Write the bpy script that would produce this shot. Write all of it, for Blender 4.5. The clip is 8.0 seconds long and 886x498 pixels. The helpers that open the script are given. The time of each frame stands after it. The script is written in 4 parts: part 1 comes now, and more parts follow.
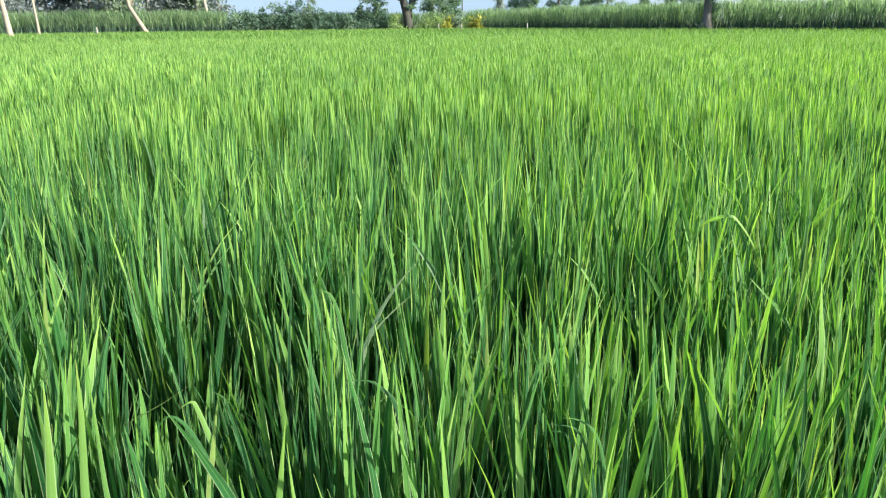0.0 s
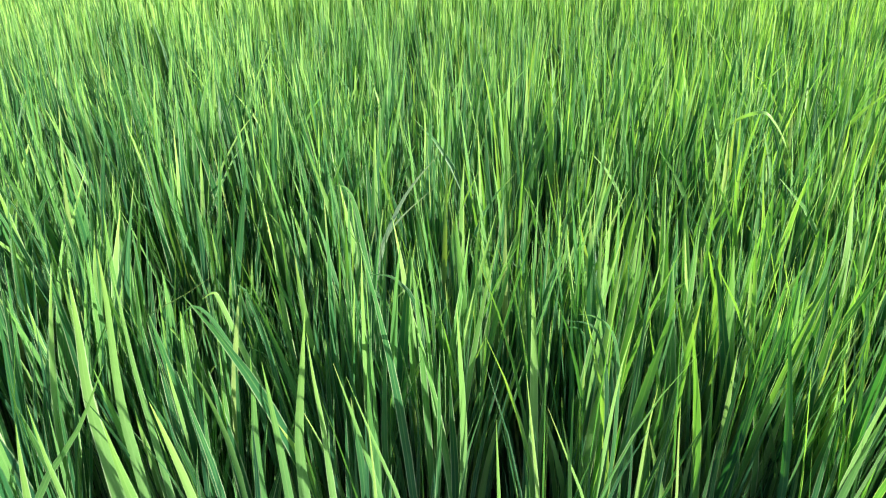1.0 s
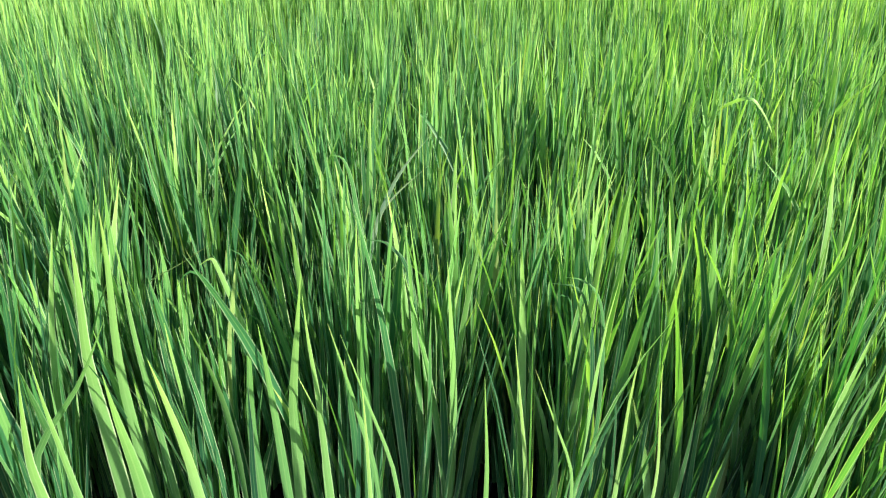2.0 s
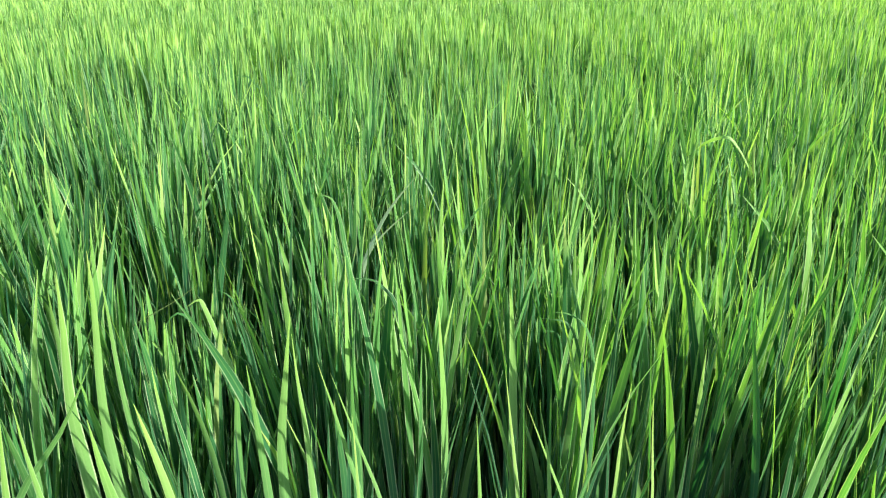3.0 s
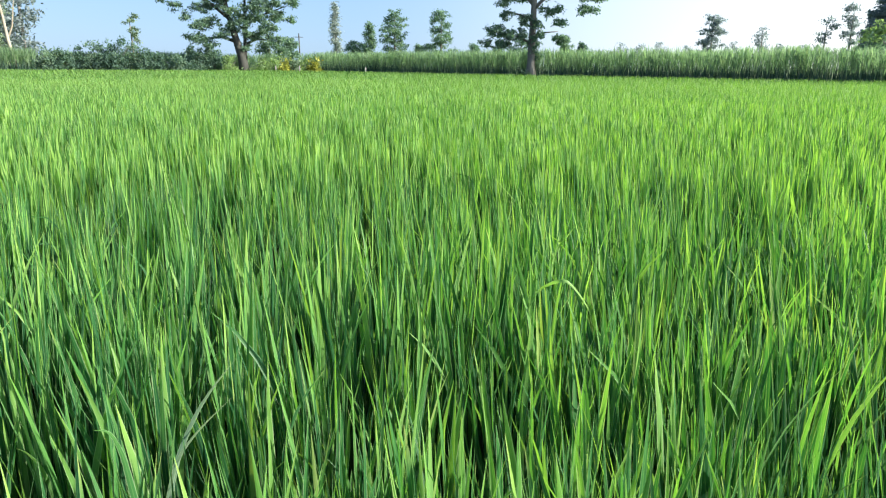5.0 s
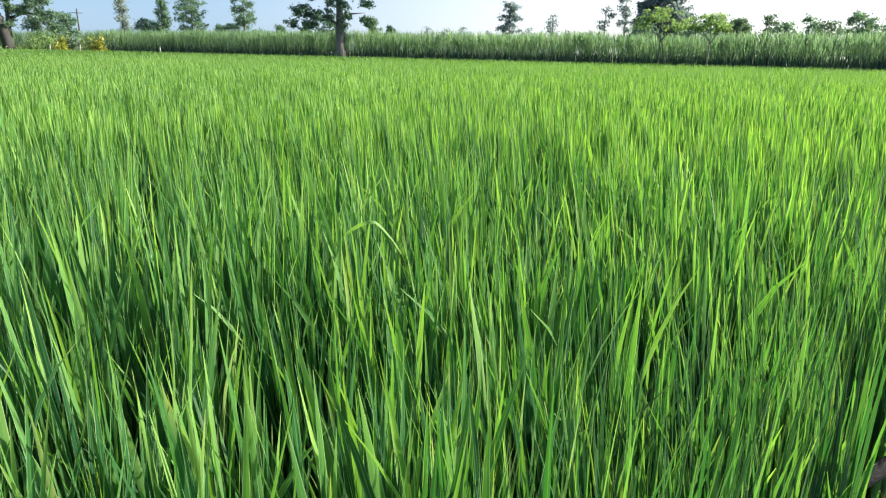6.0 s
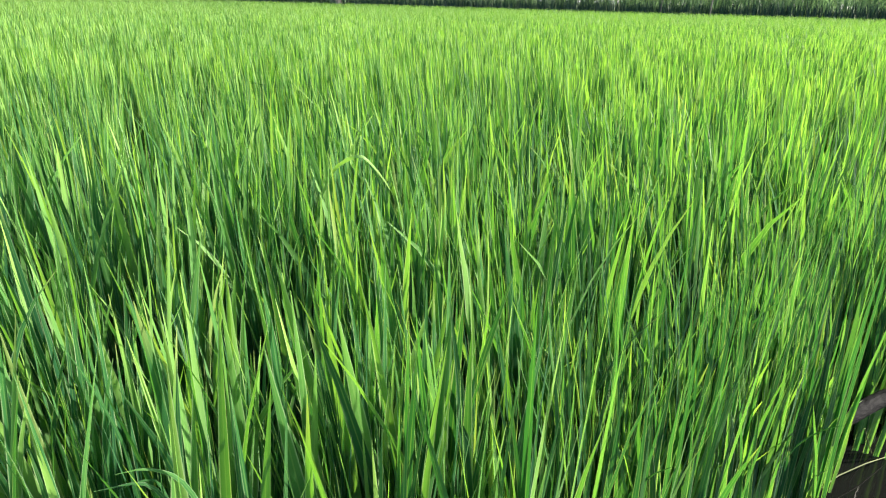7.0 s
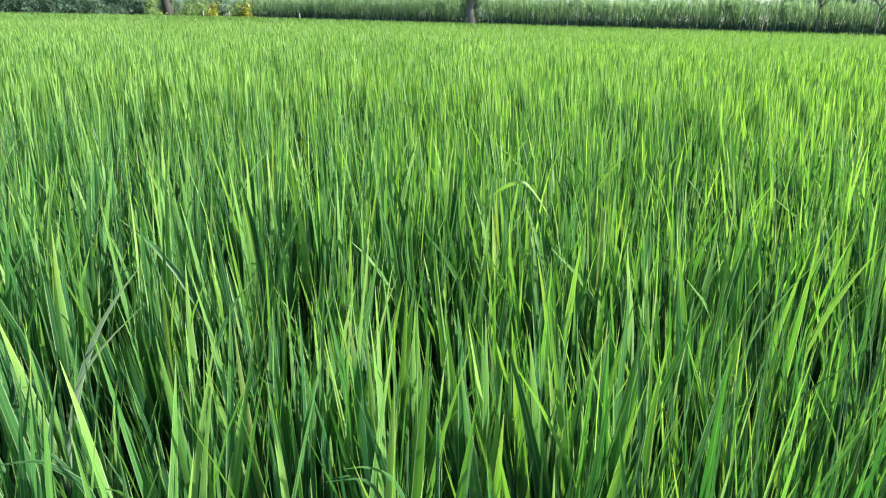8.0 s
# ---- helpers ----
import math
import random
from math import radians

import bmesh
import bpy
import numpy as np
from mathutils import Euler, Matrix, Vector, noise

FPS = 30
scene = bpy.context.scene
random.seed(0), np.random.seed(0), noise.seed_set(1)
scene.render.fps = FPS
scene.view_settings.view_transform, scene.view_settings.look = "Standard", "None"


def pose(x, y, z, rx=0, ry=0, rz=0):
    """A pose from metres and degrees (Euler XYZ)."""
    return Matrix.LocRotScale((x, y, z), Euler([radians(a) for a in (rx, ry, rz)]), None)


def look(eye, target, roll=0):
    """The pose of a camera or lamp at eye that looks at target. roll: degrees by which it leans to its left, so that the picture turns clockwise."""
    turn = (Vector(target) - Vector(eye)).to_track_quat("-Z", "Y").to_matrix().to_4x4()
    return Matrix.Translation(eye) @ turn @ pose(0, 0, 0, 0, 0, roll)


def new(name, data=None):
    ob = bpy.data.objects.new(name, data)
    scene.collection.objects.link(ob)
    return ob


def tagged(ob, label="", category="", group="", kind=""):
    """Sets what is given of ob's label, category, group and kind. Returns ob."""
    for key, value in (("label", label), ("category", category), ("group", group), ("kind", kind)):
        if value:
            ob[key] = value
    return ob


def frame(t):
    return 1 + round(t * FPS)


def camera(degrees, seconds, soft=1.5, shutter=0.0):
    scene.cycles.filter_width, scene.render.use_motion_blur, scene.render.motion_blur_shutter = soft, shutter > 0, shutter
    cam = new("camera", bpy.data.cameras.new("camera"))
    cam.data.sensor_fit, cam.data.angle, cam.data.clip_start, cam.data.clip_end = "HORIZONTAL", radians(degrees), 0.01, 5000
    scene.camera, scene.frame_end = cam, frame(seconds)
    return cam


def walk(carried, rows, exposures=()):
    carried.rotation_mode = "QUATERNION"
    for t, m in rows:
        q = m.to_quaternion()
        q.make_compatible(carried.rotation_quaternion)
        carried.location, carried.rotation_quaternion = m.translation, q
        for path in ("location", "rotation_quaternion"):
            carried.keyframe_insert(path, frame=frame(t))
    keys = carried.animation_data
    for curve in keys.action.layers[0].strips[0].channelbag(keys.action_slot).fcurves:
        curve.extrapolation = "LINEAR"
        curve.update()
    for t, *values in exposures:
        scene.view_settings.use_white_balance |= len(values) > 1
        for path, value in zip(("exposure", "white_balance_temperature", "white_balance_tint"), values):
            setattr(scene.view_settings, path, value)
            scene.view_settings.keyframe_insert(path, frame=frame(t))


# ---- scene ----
cam = camera(69.3, 8.0, soft=1.15)
PATH = [
    (0, (0.171, 0.146, 1.069), (0.165, 2.031, 0.401), -0.6),
    (0.5, (0.174, 0.16, 1.059), (0.13, 1.954, 0.175), -0.7),
    (1, (0.172, 0.158, 1.059), (0.105, 1.914, 0.104), -0.7),
    (1.5, (0.177, 0.141, 1.045), (0.118, 1.907, 0.106), -0.4),
    (1.7, (0.177, 0.13, 1.04), (0.126, 1.888, 0.088), 0.1),
    (2.8, (0.167, 0.088, 1.011), (0.131, 1.848, 0.061), 0.2),
    (3, (0.169, 0.105, 1.028), (0.17, 1.922, 0.193), 0.1),
    (3.5, (0.18, 0.134, 1.079), (0.334, 2.023, 0.438), 0.1),
    (4, (0.183, 0.158, 1.099), (0.325, 2.026, 0.398), 0.2),
    (4.2, (0.19, 0.18, 1.113), (0.327, 2.066, 0.462), 0.8),
    (5.3, (0.236, 0.298, 1.112), (0.879, 2.126, 0.617), 1.1),
    (5.5, (0.248, 0.316, 1.085), (1.006, 2.112, 0.639), 1.9),
    (6, (0.302, 0.361, 0.988), (1.262, 2.013, 0.398), 1.1),
    (6.5, (0.33, 0.354, 0.958), (1.332, 1.925, 0.232), 2.1),
    (7, (0.321, 0.361, 0.949), (1.267, 1.967, 0.222), 1.4),
    (7.5, (0.305, 0.37, 0.951), (1.189, 2.023, 0.253), 1.3),
    (8, (0.239, 0.37, 0.971), (0.861, 2.143, 0.286), 1.2),
]
EXPOSURES = [(0.0, 1.47, 6500, 10), (0.5, 1.49, 6450, 10), (1.0, 1.76, 6450, 10), (1.5, 1.78, 6450, 10), (2.8, 1.79, 6450, 10), (3.0, 1.76, 6400, 10), (3.5, 1.42, 6300, 10), (4.0, 1.47, 6300, 10), (4.2, 1.41, 6300, 10), (5.3, 1.42, 6300, 10), (5.5, 1.21, 6300, 10), (6.0, 1.3, 6500, 10), (6.5, 1.66, 6750, 10), (7.0, 1.63, 6650, 10), (7.5, 1.53, 6500, 10), (8.0, 1.48, 6350, 10)]
walk(cam, [(t, look(eye, target, roll)) for t, eye, target, roll in PATH], EXPOSURES)

# ---- sky and sun: a low sun on the right, a hazy sky ----
SUN_AZ, SUN_EL = 112.0, 29.5
world = bpy.data.worlds.new("world")
scene.world = world
world.use_nodes = True
wn = world.node_tree.nodes
sky = wn.new("ShaderNodeTexSky")
sky.sky_type = "NISHITA"
sky.sun_disc = False
sky.sun_elevation, sky.sun_rotation = radians(SUN_EL), radians(SUN_AZ)
sky.air_density, sky.dust_density, sky.ozone_density = 1.0, 0.45, 2.0
wn["Background"].inputs["Strength"].default_value = 0.072
tint = wn.new("ShaderNodeMix")
tint.data_type, tint.blend_type = "RGBA", "MULTIPLY"
tint.inputs[0].default_value, tint.inputs[7].default_value = 1.0, (0.87, 0.95, 1.18, 1)
world.node_tree.links.new(sky.outputs["Color"], tint.inputs[6])
# morning haze: pale blue away from the sun, white towards it
where = wn.new("ShaderNodeTexCoord")
towards = wn.new("ShaderNodeVectorMath")
towards.operation = "DOT_PRODUCT"
towards.inputs[1].default_value = (math.sin(radians(SUN_AZ)), math.cos(radians(SUN_AZ)), 0.0)
world.node_tree.links.new(where.outputs["Generated"], towards.inputs[0])
bright = wn.new("ShaderNodeMapRange")
bright.interpolation_type = "SMOOTHSTEP"
bright.inputs[1].default_value, bright.inputs[2].default_value = -0.30, 0.58
world.node_tree.links.new(towards.outputs["Value"], bright.inputs[0])
haze = wn.new("ShaderNodeMix")
haze.data_type = "RGBA"
haze.inputs[6].default_value, haze.inputs[7].default_value = (2.20, 3.42, 4.95, 1), (8.2, 8.1, 7.9, 1)
world.node_tree.links.new(bright.outputs[0], haze.inputs[0])
# the haze glows all round the sun itself
near_sun = wn.new("ShaderNodeMapRange")
near_sun.interpolation_type = "SMOOTHSTEP"
near_sun.inputs[1].default_value, near_sun.inputs[2].default_value = 0.70, 1.0
near_sun.inputs[3].default_value, near_sun.inputs[4].default_value = 1.0, 2.6
world.node_tree.links.new(towards.outputs["Value"], near_sun.inputs[0])
glow = wn.new("ShaderNodeVectorMath")
glow.operation = "SCALE"
world.node_tree.links.new(haze.outputs[2], glow.inputs[0])
world.node_tree.links.new(near_sun.outputs[0], glow.inputs["Scale"])
veil = wn.new("ShaderNodeMix")
veil.data_type = "RGBA"
height = wn.new("ShaderNodeSeparateXYZ")
world.node_tree.links.new(where.outputs["Generated"], height.inputs[0])
thick = wn.new("ShaderNodeMapRange")
thick.inputs[1].default_value, thick.inputs[2].default_value = 0.12, 0.75
thick.inputs[3].default_value, thick.inputs[4].default_value = 0.75, 0.15
world.node_tree.links.new(height.outputs[2], thick.inputs[0])
world.node_tree.links.new(thick.outputs[0], veil.inputs[0])
world.node_tree.links.new(tint.outputs[2], veil.inputs[6])
world.node_tree.links.new(glow.outputs[0], veil.inputs[7])
world.node_tree.links.new(veil.outputs[2], wn["Background"].inputs["Color"])
sun = new("sun", bpy.data.lights.new("sun", "SUN"))
sun.data.energy, sun.data.angle, sun.data.color = 5.0, radians(0.6), (1.0, 0.93, 0.79)
az, el = radians(SUN_AZ), radians(SUN_EL)
sun.matrix_world = look((math.sin(az) * math.cos(el) * 90, math.cos(az) * math.cos(el) * 90, math.sin(el) * 90), (0, 0, 0))


# ---- materials ----
class Nodes:
    """A material's node tree, with short ways to add nodes and links."""

    def __init__(self, name):
        self.mat = bpy.data.materials.new(name)
        self.mat.use_nodes = True
        self.tree = self.mat.node_tree
        self.tree.nodes.clear()
        self.out = self.tree.nodes.new("ShaderNodeOutputMaterial")

    def add(self, kind, **values):
        n = self.tree.nodes.new(kind)
        for key, v in values.items():
            n.inputs[key.replace("_", " ")].default_value = v
        return n

    def link(self, a, b):
        self.tree.links.new(a, b)

    def math(self, op, a, b=None, c=None):
        n = self.tree.nodes.new("ShaderNodeMath")
        n.operation = op
        for k, v in enumerate((a, b, c)):
            if v is None:
                continue
            if isinstance(v, (int, float)):
                n.inputs[k].default_value = v
            else:
                self.link(v, n.inputs[k])
        return n.outputs[0]

    def ramp(self, fac, stops):
        n = self.tree.nodes.new("ShaderNodeValToRGB")
        while len(n.color_ramp.elements) < len(stops):
            n.color_ramp.elements.new(0.5)
        for e, (p, c) in zip(n.color_ramp.elements, stops):
            e.position, e.color = p, (*c, 1)
        self.link(fac, n.inputs[0])
        return n.outputs[0]

    def mix(self, fac, a, b, kind="MIX"):
        n = self.tree.nodes.new("ShaderNodeMix")
        n.data_type, n.blend_type = "RGBA", kind
        for k, v in ((0, fac), (6, a), (7, b)):
            if isinstance(v, (int, float)):
                n.inputs[k].default_value = v
            elif isinstance(v, tuple):
                n.inputs[k].default_value = (*v, 1)
            else:
                self.link(v, n.inputs[k])
        return n.outputs[2]

    def noise(self, scale, detail=3.0, vector=None):
        n = self.add("ShaderNodeTexNoise", Scale=scale, Detail=detail)
        if vector is None:
            vector = self.tree.nodes.new("ShaderNodeNewGeometry").outputs["Position"]
        self.link(vector, n.inputs["Vector"])
        return n.outputs["Fac"]


def leaf_material(name, stops, through_tint, translucent=0.35, rough=0.45, midrib=None, tips=None, patch=0.6):
    """A leaf that lets light through: colour by leaf and by patch, an optional pale midrib and dry tips."""
    n = Nodes(name)
    geo = n.tree.nodes.new("ShaderNodeNewGeometry")
    obj = n.tree.nodes.new("ShaderNodeObjectInfo")
    rnd = n.math("FRACT", n.math("ADD", geo.outputs["Random Per Island"], obj.outputs["Random"]))
    big = n.noise(patch, 2.0)
    key = n.math("ADD", n.math("MULTIPLY", rnd, 0.62), n.math("MULTIPLY", big, 0.38))
    col = n.ramp(key, stops)
    if midrib or tips:
        uv = n.tree.nodes.new("ShaderNodeUVMap")
        sep = n.tree.nodes.new("ShaderNodeSeparateXYZ")
        n.link(uv.outputs[0], sep.inputs[0])
        u, v = sep.outputs[0], sep.outputs[1]
        off = n.math("ABSOLUTE", n.math("SUBTRACT", u, 0.5))
        if midrib:
            rib = n.tree.nodes.new("ShaderNodeMapRange")
            rib.interpolation_type = "SMOOTHSTEP"
            rib.inputs[1].default_value, rib.inputs[2].default_value = 0.09, 0.02
            n.link(off, rib.inputs[0])
            col = n.mix(n.math("MULTIPLY", rib.outputs[0], 0.24), col, midrib)
            veins = n.math("MULTIPLY_ADD", n.math("SINE", n.math("MULTIPLY", u, 75.0)), 0.07, 0.96)
            grey = n.tree.nodes.new("ShaderNodeCombineColor")
            for k in range(3):
                n.link(veins, grey.inputs[k])
            col = n.mix(1.0, col, grey.outputs[0], "MULTIPLY")
            # Light painted along the blade: yellower tips brightened, feet dulled blue as shade.
            young_lit = n.ramp(v, [(0.0, (0.80, 0.90, 0.90)), (0.5, (0.88, 0.96, 0.88)), (0.78, (1.06, 1.06, 0.80)), (1.0, (1.52, 1.38, 0.82))])
            col = n.mix(1.0, col, young_lit, "MULTIPLY")
            # Pale leaf margin, made paler to stand for highlights along lit edges.
            margin = n.tree.nodes.new("ShaderNodeMapRange")
            margin.interpolation_type = "SMOOTHSTEP"
            margin.inputs[1].default_value, margin.inputs[2].default_value = 0.38, 0.47
            n.link(off, margin.inputs[0])
            some = n.math("MULTIPLY", n.math("FRACT", n.math("MULTIPLY", rnd, 7.0)), 0.7)
            col = n.mix(n.math("MULTIPLY", margin.outputs[0], some), col, (0.50, 0.62, 0.38))
        if tips:
            near_tip = n.tree.nodes.new("ShaderNodeMapRange")
            near_tip.inputs[1].default_value, near_tip.inputs[2].default_value = 0.88, 0.99
            n.link(v, near_tip.inputs[0])
            shine = n.tree.nodes.new("ShaderNodeMapRange")
            shine.inputs[1].default_value, shine.inputs[2].default_value = 0.50, 0.92
            shine.inputs[3].default_value, shine.inputs[4].default_value = 0.34, 0.14
            n.link(v, shine.inputs[0])
            few = n.math("GREATER_THAN", n.math("FRACT", n.math("MULTIPLY", rnd, 17.0)), 0.90)
            col = n.mix(n.math("MULTIPLY", near_tip.outputs[0], n.math("MULTIPLY", few, 0.8)), col, tips)
            dry = n.math("GREATER_THAN", n.math("FRACT", n.math("MULTIPLY", rnd, 31.0)), 0.988)
            col = n.mix(n.math("MULTIPLY", dry, 0.5), col, tips)
    spots = n.noise(38.0, 4.0)
    col = n.mix(n.math("MULTIPLY", spots, 0.28), col, n.mix(1.0, col, (0.55, 0.6, 0.4), "MULTIPLY"))
    b = n.add("ShaderNodeBsdfPrincipled", Roughness=rough)
    b.inputs["Specular IOR Level"].default_value = 0.12
    if tips:
        n.link(shine.outputs[0], b.inputs["Specular IOR Level"])
    n.link(col, b.inputs["Base Color"])
    t = n.tree.nodes.new("ShaderNodeBsdfTranslucent")
    n.link(n.mix(1.0, col, through_tint, "MULTIPLY"), t.inputs[0])
    m = n.add("ShaderNodeMixShader", Fac=translucent)
    n.link(b.outputs[0], m.inputs[1])
    n.link(t.outputs[0], m.inputs[2])
    n.link(m.outputs[0], n.out.inputs[0])
    return n.mat


def solid_material(name, stops, scale, rough=0.8, bump=0.3, stretch=(1, 1, 1), metal=0.0):
    """A rough surface with coarse and fine noise in colour and relief."""
    n = Nodes(name)
    geo = n.tree.nodes.new("ShaderNodeNewGeometry")
    mp = n.tree.nodes.new("ShaderNodeMapping")
    mp.inputs["Scale"].default_value = stretch
    n.link(geo.outputs["Position"], mp.inputs[0])
    coarse = n.noise(scale, 3.0, mp.outputs[0])
    fine = n.noise(scale * 9, 5.0, mp.outputs[0])
    key = n.math("ADD", n.math("MULTIPLY", coarse, 0.6), n.math("MULTIPLY", fine, 0.4))
    col = n.ramp(key, stops)
    b = n.add("ShaderNodeBsdfPrincipled", Roughness=rough, Metallic=metal)
    n.link(col, b.inputs["Base Color"])
    bp = n.add("ShaderNodeBump", Strength=bump, Distance=0.02)
    n.link(key, bp.inputs["Height"])
    n.link(bp.outputs[0], b.inputs["Normal"])
    n.link(b.outputs[0], n.out.inputs[0])
    return n.mat


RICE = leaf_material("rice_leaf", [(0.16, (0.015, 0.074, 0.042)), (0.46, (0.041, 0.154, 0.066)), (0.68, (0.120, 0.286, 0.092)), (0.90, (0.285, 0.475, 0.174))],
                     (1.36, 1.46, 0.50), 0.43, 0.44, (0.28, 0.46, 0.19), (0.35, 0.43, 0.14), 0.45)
# Lit copy of the rice leaf: only its bright greens, for blades in sun.
RICE_LIT = leaf_material("lit_rice_leaf", [(0.16, (0.110, 0.270, 0.095)), (0.50, (0.190, 0.370, 0.125)), (0.90, (0.300, 0.470, 0.165))],
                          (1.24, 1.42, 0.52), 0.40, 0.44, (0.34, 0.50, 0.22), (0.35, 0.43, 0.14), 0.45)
# Two brighter, yellower copies of the rice leaf: sunlit crop tops painted by distance.
RICE_MID_LIT = leaf_material("mid_crop_lit_leaf", [(0.12, (0.036, 0.124, 0.050)), (0.46, (0.082, 0.216, 0.076)), (0.90, (0.275, 0.462, 0.156))],
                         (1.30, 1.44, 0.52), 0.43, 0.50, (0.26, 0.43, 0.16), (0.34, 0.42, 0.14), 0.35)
RICE_FAR_LIT = leaf_material("far_crop_lit_leaf", [(0.10, (0.068, 0.184, 0.061)), (0.45, (0.106, 0.242, 0.075)), (0.90, (0.210, 0.370, 0.112))],
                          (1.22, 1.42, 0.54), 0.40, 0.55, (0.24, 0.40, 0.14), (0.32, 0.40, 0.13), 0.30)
SILVER = leaf_material("silvery_leaf", [(0.2, (0.110, 0.200, 0.140)), (0.8, (0.190, 0.285, 0.215))], (0.8, 1.0, 0.7), 0.2, 0.40, (0.26, 0.36, 0.28), (0.30, 0.38, 0.30))
# Stalks coloured dark to stand for shade low in the cane.
SHADED_CANE_STALK = leaf_material("shaded_cane_stalk", [(0.15, (0.030, 0.066, 0.052)), (0.6, (0.062, 0.118, 0.082)), (0.9, (0.120, 0.175, 0.115))], (1.0, 1.1, 0.8), 0.1, 0.6)
# Cane leaf paled and greyed, with some far haze put into the green.
CANE = leaf_material("cane_leaf", [(0.15, (0.100, 0.175, 0.110)), (0.5, (0.190, 0.290, 0.165)), (0.85, (0.320, 0.425, 0.235))],
                     (1.30, 1.45, 1.05), 0.55, 0.65, None, (0.36, 0.38, 0.18), 0.12)
# TREE_LEAF and PALE_LEAF are lightened and blued, painting in distance haze.
TREE_LEAF = leaf_material("tree_leaf", [(0.2, (0.108, 0.178, 0.150)), (0.55, (0.172, 0.262, 0.202)), (0.9, (0.255, 0.350, 0.230))],
                          (1.2, 1.4, 0.8), 0.42, 0.5, patch=0.25)
DARK_LEAF = leaf_material("dark_leaf", [(0.2, (0.070, 0.128, 0.112)), (0.6, (0.120, 0.198, 0.154)), (0.9, (0.175, 0.265, 0.178))],
                          (1.2, 1.4, 0.8), 0.38, 0.55, patch=0.25)
PALE_LEAF = leaf_material("pale_leaf", [(0.2, (0.130, 0.190, 0.145)), (0.6, (0.200, 0.268, 0.190)), (0.9, (0.275, 0.345, 0.230))],
                          (1.1, 1.3, 0.7), 0.3, 0.5, patch=0.25)
LIME_LEAF = leaf_material("lime_leaf", [(0.2, (0.220, 0.320, 0.160)), (0.6, (0.315, 0.430, 0.215)), (0.9, (0.400, 0.525, 0.275))],
                          (1.15, 1.25, 0.6), 0.55, 0.6, patch=0.3)
# Far-tree green shifted to blue-grey: distance haze painted into the leaf colour.
HAZED_LEAF = leaf_material("hazed_leaf", [(0.2, (0.190, 0.232, 0.265)), (0.6, (0.248, 0.295, 0.315)), (0.9, (0.305, 0.355, 0.350))],
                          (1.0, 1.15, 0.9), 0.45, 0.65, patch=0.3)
YELLOW_LEAF = leaf_material("yellow_leaf", [(0.2, (0.230, 0.300, 0.070)), (0.55, (0.380, 0.410, 0.090)), (0.9, (0.540, 0.500, 0.110))],
                            (1.2, 1.1, 0.5), 0.35, 0.5, patch=0.5)
BARK = solid_material("brown_bark", [(0.25, (0.085, 0.080, 0.068)), (0.55, (0.185, 0.174, 0.148)), (0.8, (0.320, 0.302, 0.258))], 2.2, 0.9, 0.9, (1, 1, 0.25))
DARK_BARK = solid_material("dark_bark", [(0.25, (0.026, 0.028, 0.024)), (0.7, (0.066, 0.066, 0.056))], 2.0, 0.9, 0.9, (1, 1, 0.3))
PALE_BARK = solid_material("pale_bark", [(0.25, (0.150, 0.128, 0.094)), (0.5, (0.290, 0.258, 0.200)), (0.8, (0.440, 0.405, 0.330))], 1.2, 0.75, 0.4, (1, 1, 0.35))
WOOD = solid_material("weathered_wood", [(0.25, (0.004, 0.004, 0.005)), (0.55, (0.010, 0.010, 0.012)), (0.85, (0.026, 0.026, 0.029))], 16.0, 0.8, 0.7, (0.35, 1, 1))
for node in WOOD.node_tree.nodes:
    if node.type == "BSDF_PRINCIPLED":
        node.inputs["Specular IOR Level"].default_value = 0.12
MUD = solid_material("mud", [(0.2, (0.030, 0.024, 0.016)), (0.6, (0.075, 0.060, 0.040)), (0.9, (0.150, 0.125, 0.085))], 1.6, 0.85, 0.8)
FIELD_EARTH = solid_material("far_ground", [(0.2, (0.045, 0.080, 0.025)), (0.5, (0.085, 0.130, 0.040)), (0.85, (0.190, 0.165, 0.090))], 0.25, 0.95, 0.4)
BANK = solid_material("bank_earth", [(0.2, (0.080, 0.100, 0.040)), (0.5, (0.210, 0.185, 0.110)), (0.85, (0.360, 0.310, 0.200))], 1.1, 0.95, 0.6)
STRAW = solid_material("straw", [(0.2, (0.06, 0.09, 0.025)), (0.8, (0.13, 0.15, 0.05))], 20.0, 0.7, 0.2)
CONCRETE = solid_material("grey_concrete", [(0.2, (0.24, 0.23, 0.21)), (0.8, (0.42, 0.41, 0.38))], 3.0, 0.9, 0.2)


def water_material():
    n = Nodes("paddy_water")
    b = n.add("ShaderNodeBsdfPrincipled", Roughness=0.04, IOR=1.33)
    col = n.ramp(n.noise(2.5, 4.0), [(0.3, (0.005, 0.006, 0.006)), (0.7, (0.011, 0.011, 0.009))])
    n.link(col, b.inputs["Base Color"])
    bp = n.add("ShaderNodeBump", Strength=0.06, Distance=0.01)
    n.link(n.noise(14.0, 2.0), bp.inputs["Height"])
    n.link(bp.outputs[0], b.inputs["Normal"])
    n.link(b.outputs[0], n.out.inputs[0])
    return n.mat


WATER = water_material()


# Poplar leaf paled almost to grey, its colour standing for haze.
MIST_LEAF = leaf_material("misted_leaf", [(0.2, (0.260, 0.310, 0.300)), (0.6, (0.330, 0.380, 0.360)), (0.9, (0.400, 0.450, 0.410))],
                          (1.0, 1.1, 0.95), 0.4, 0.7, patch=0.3)


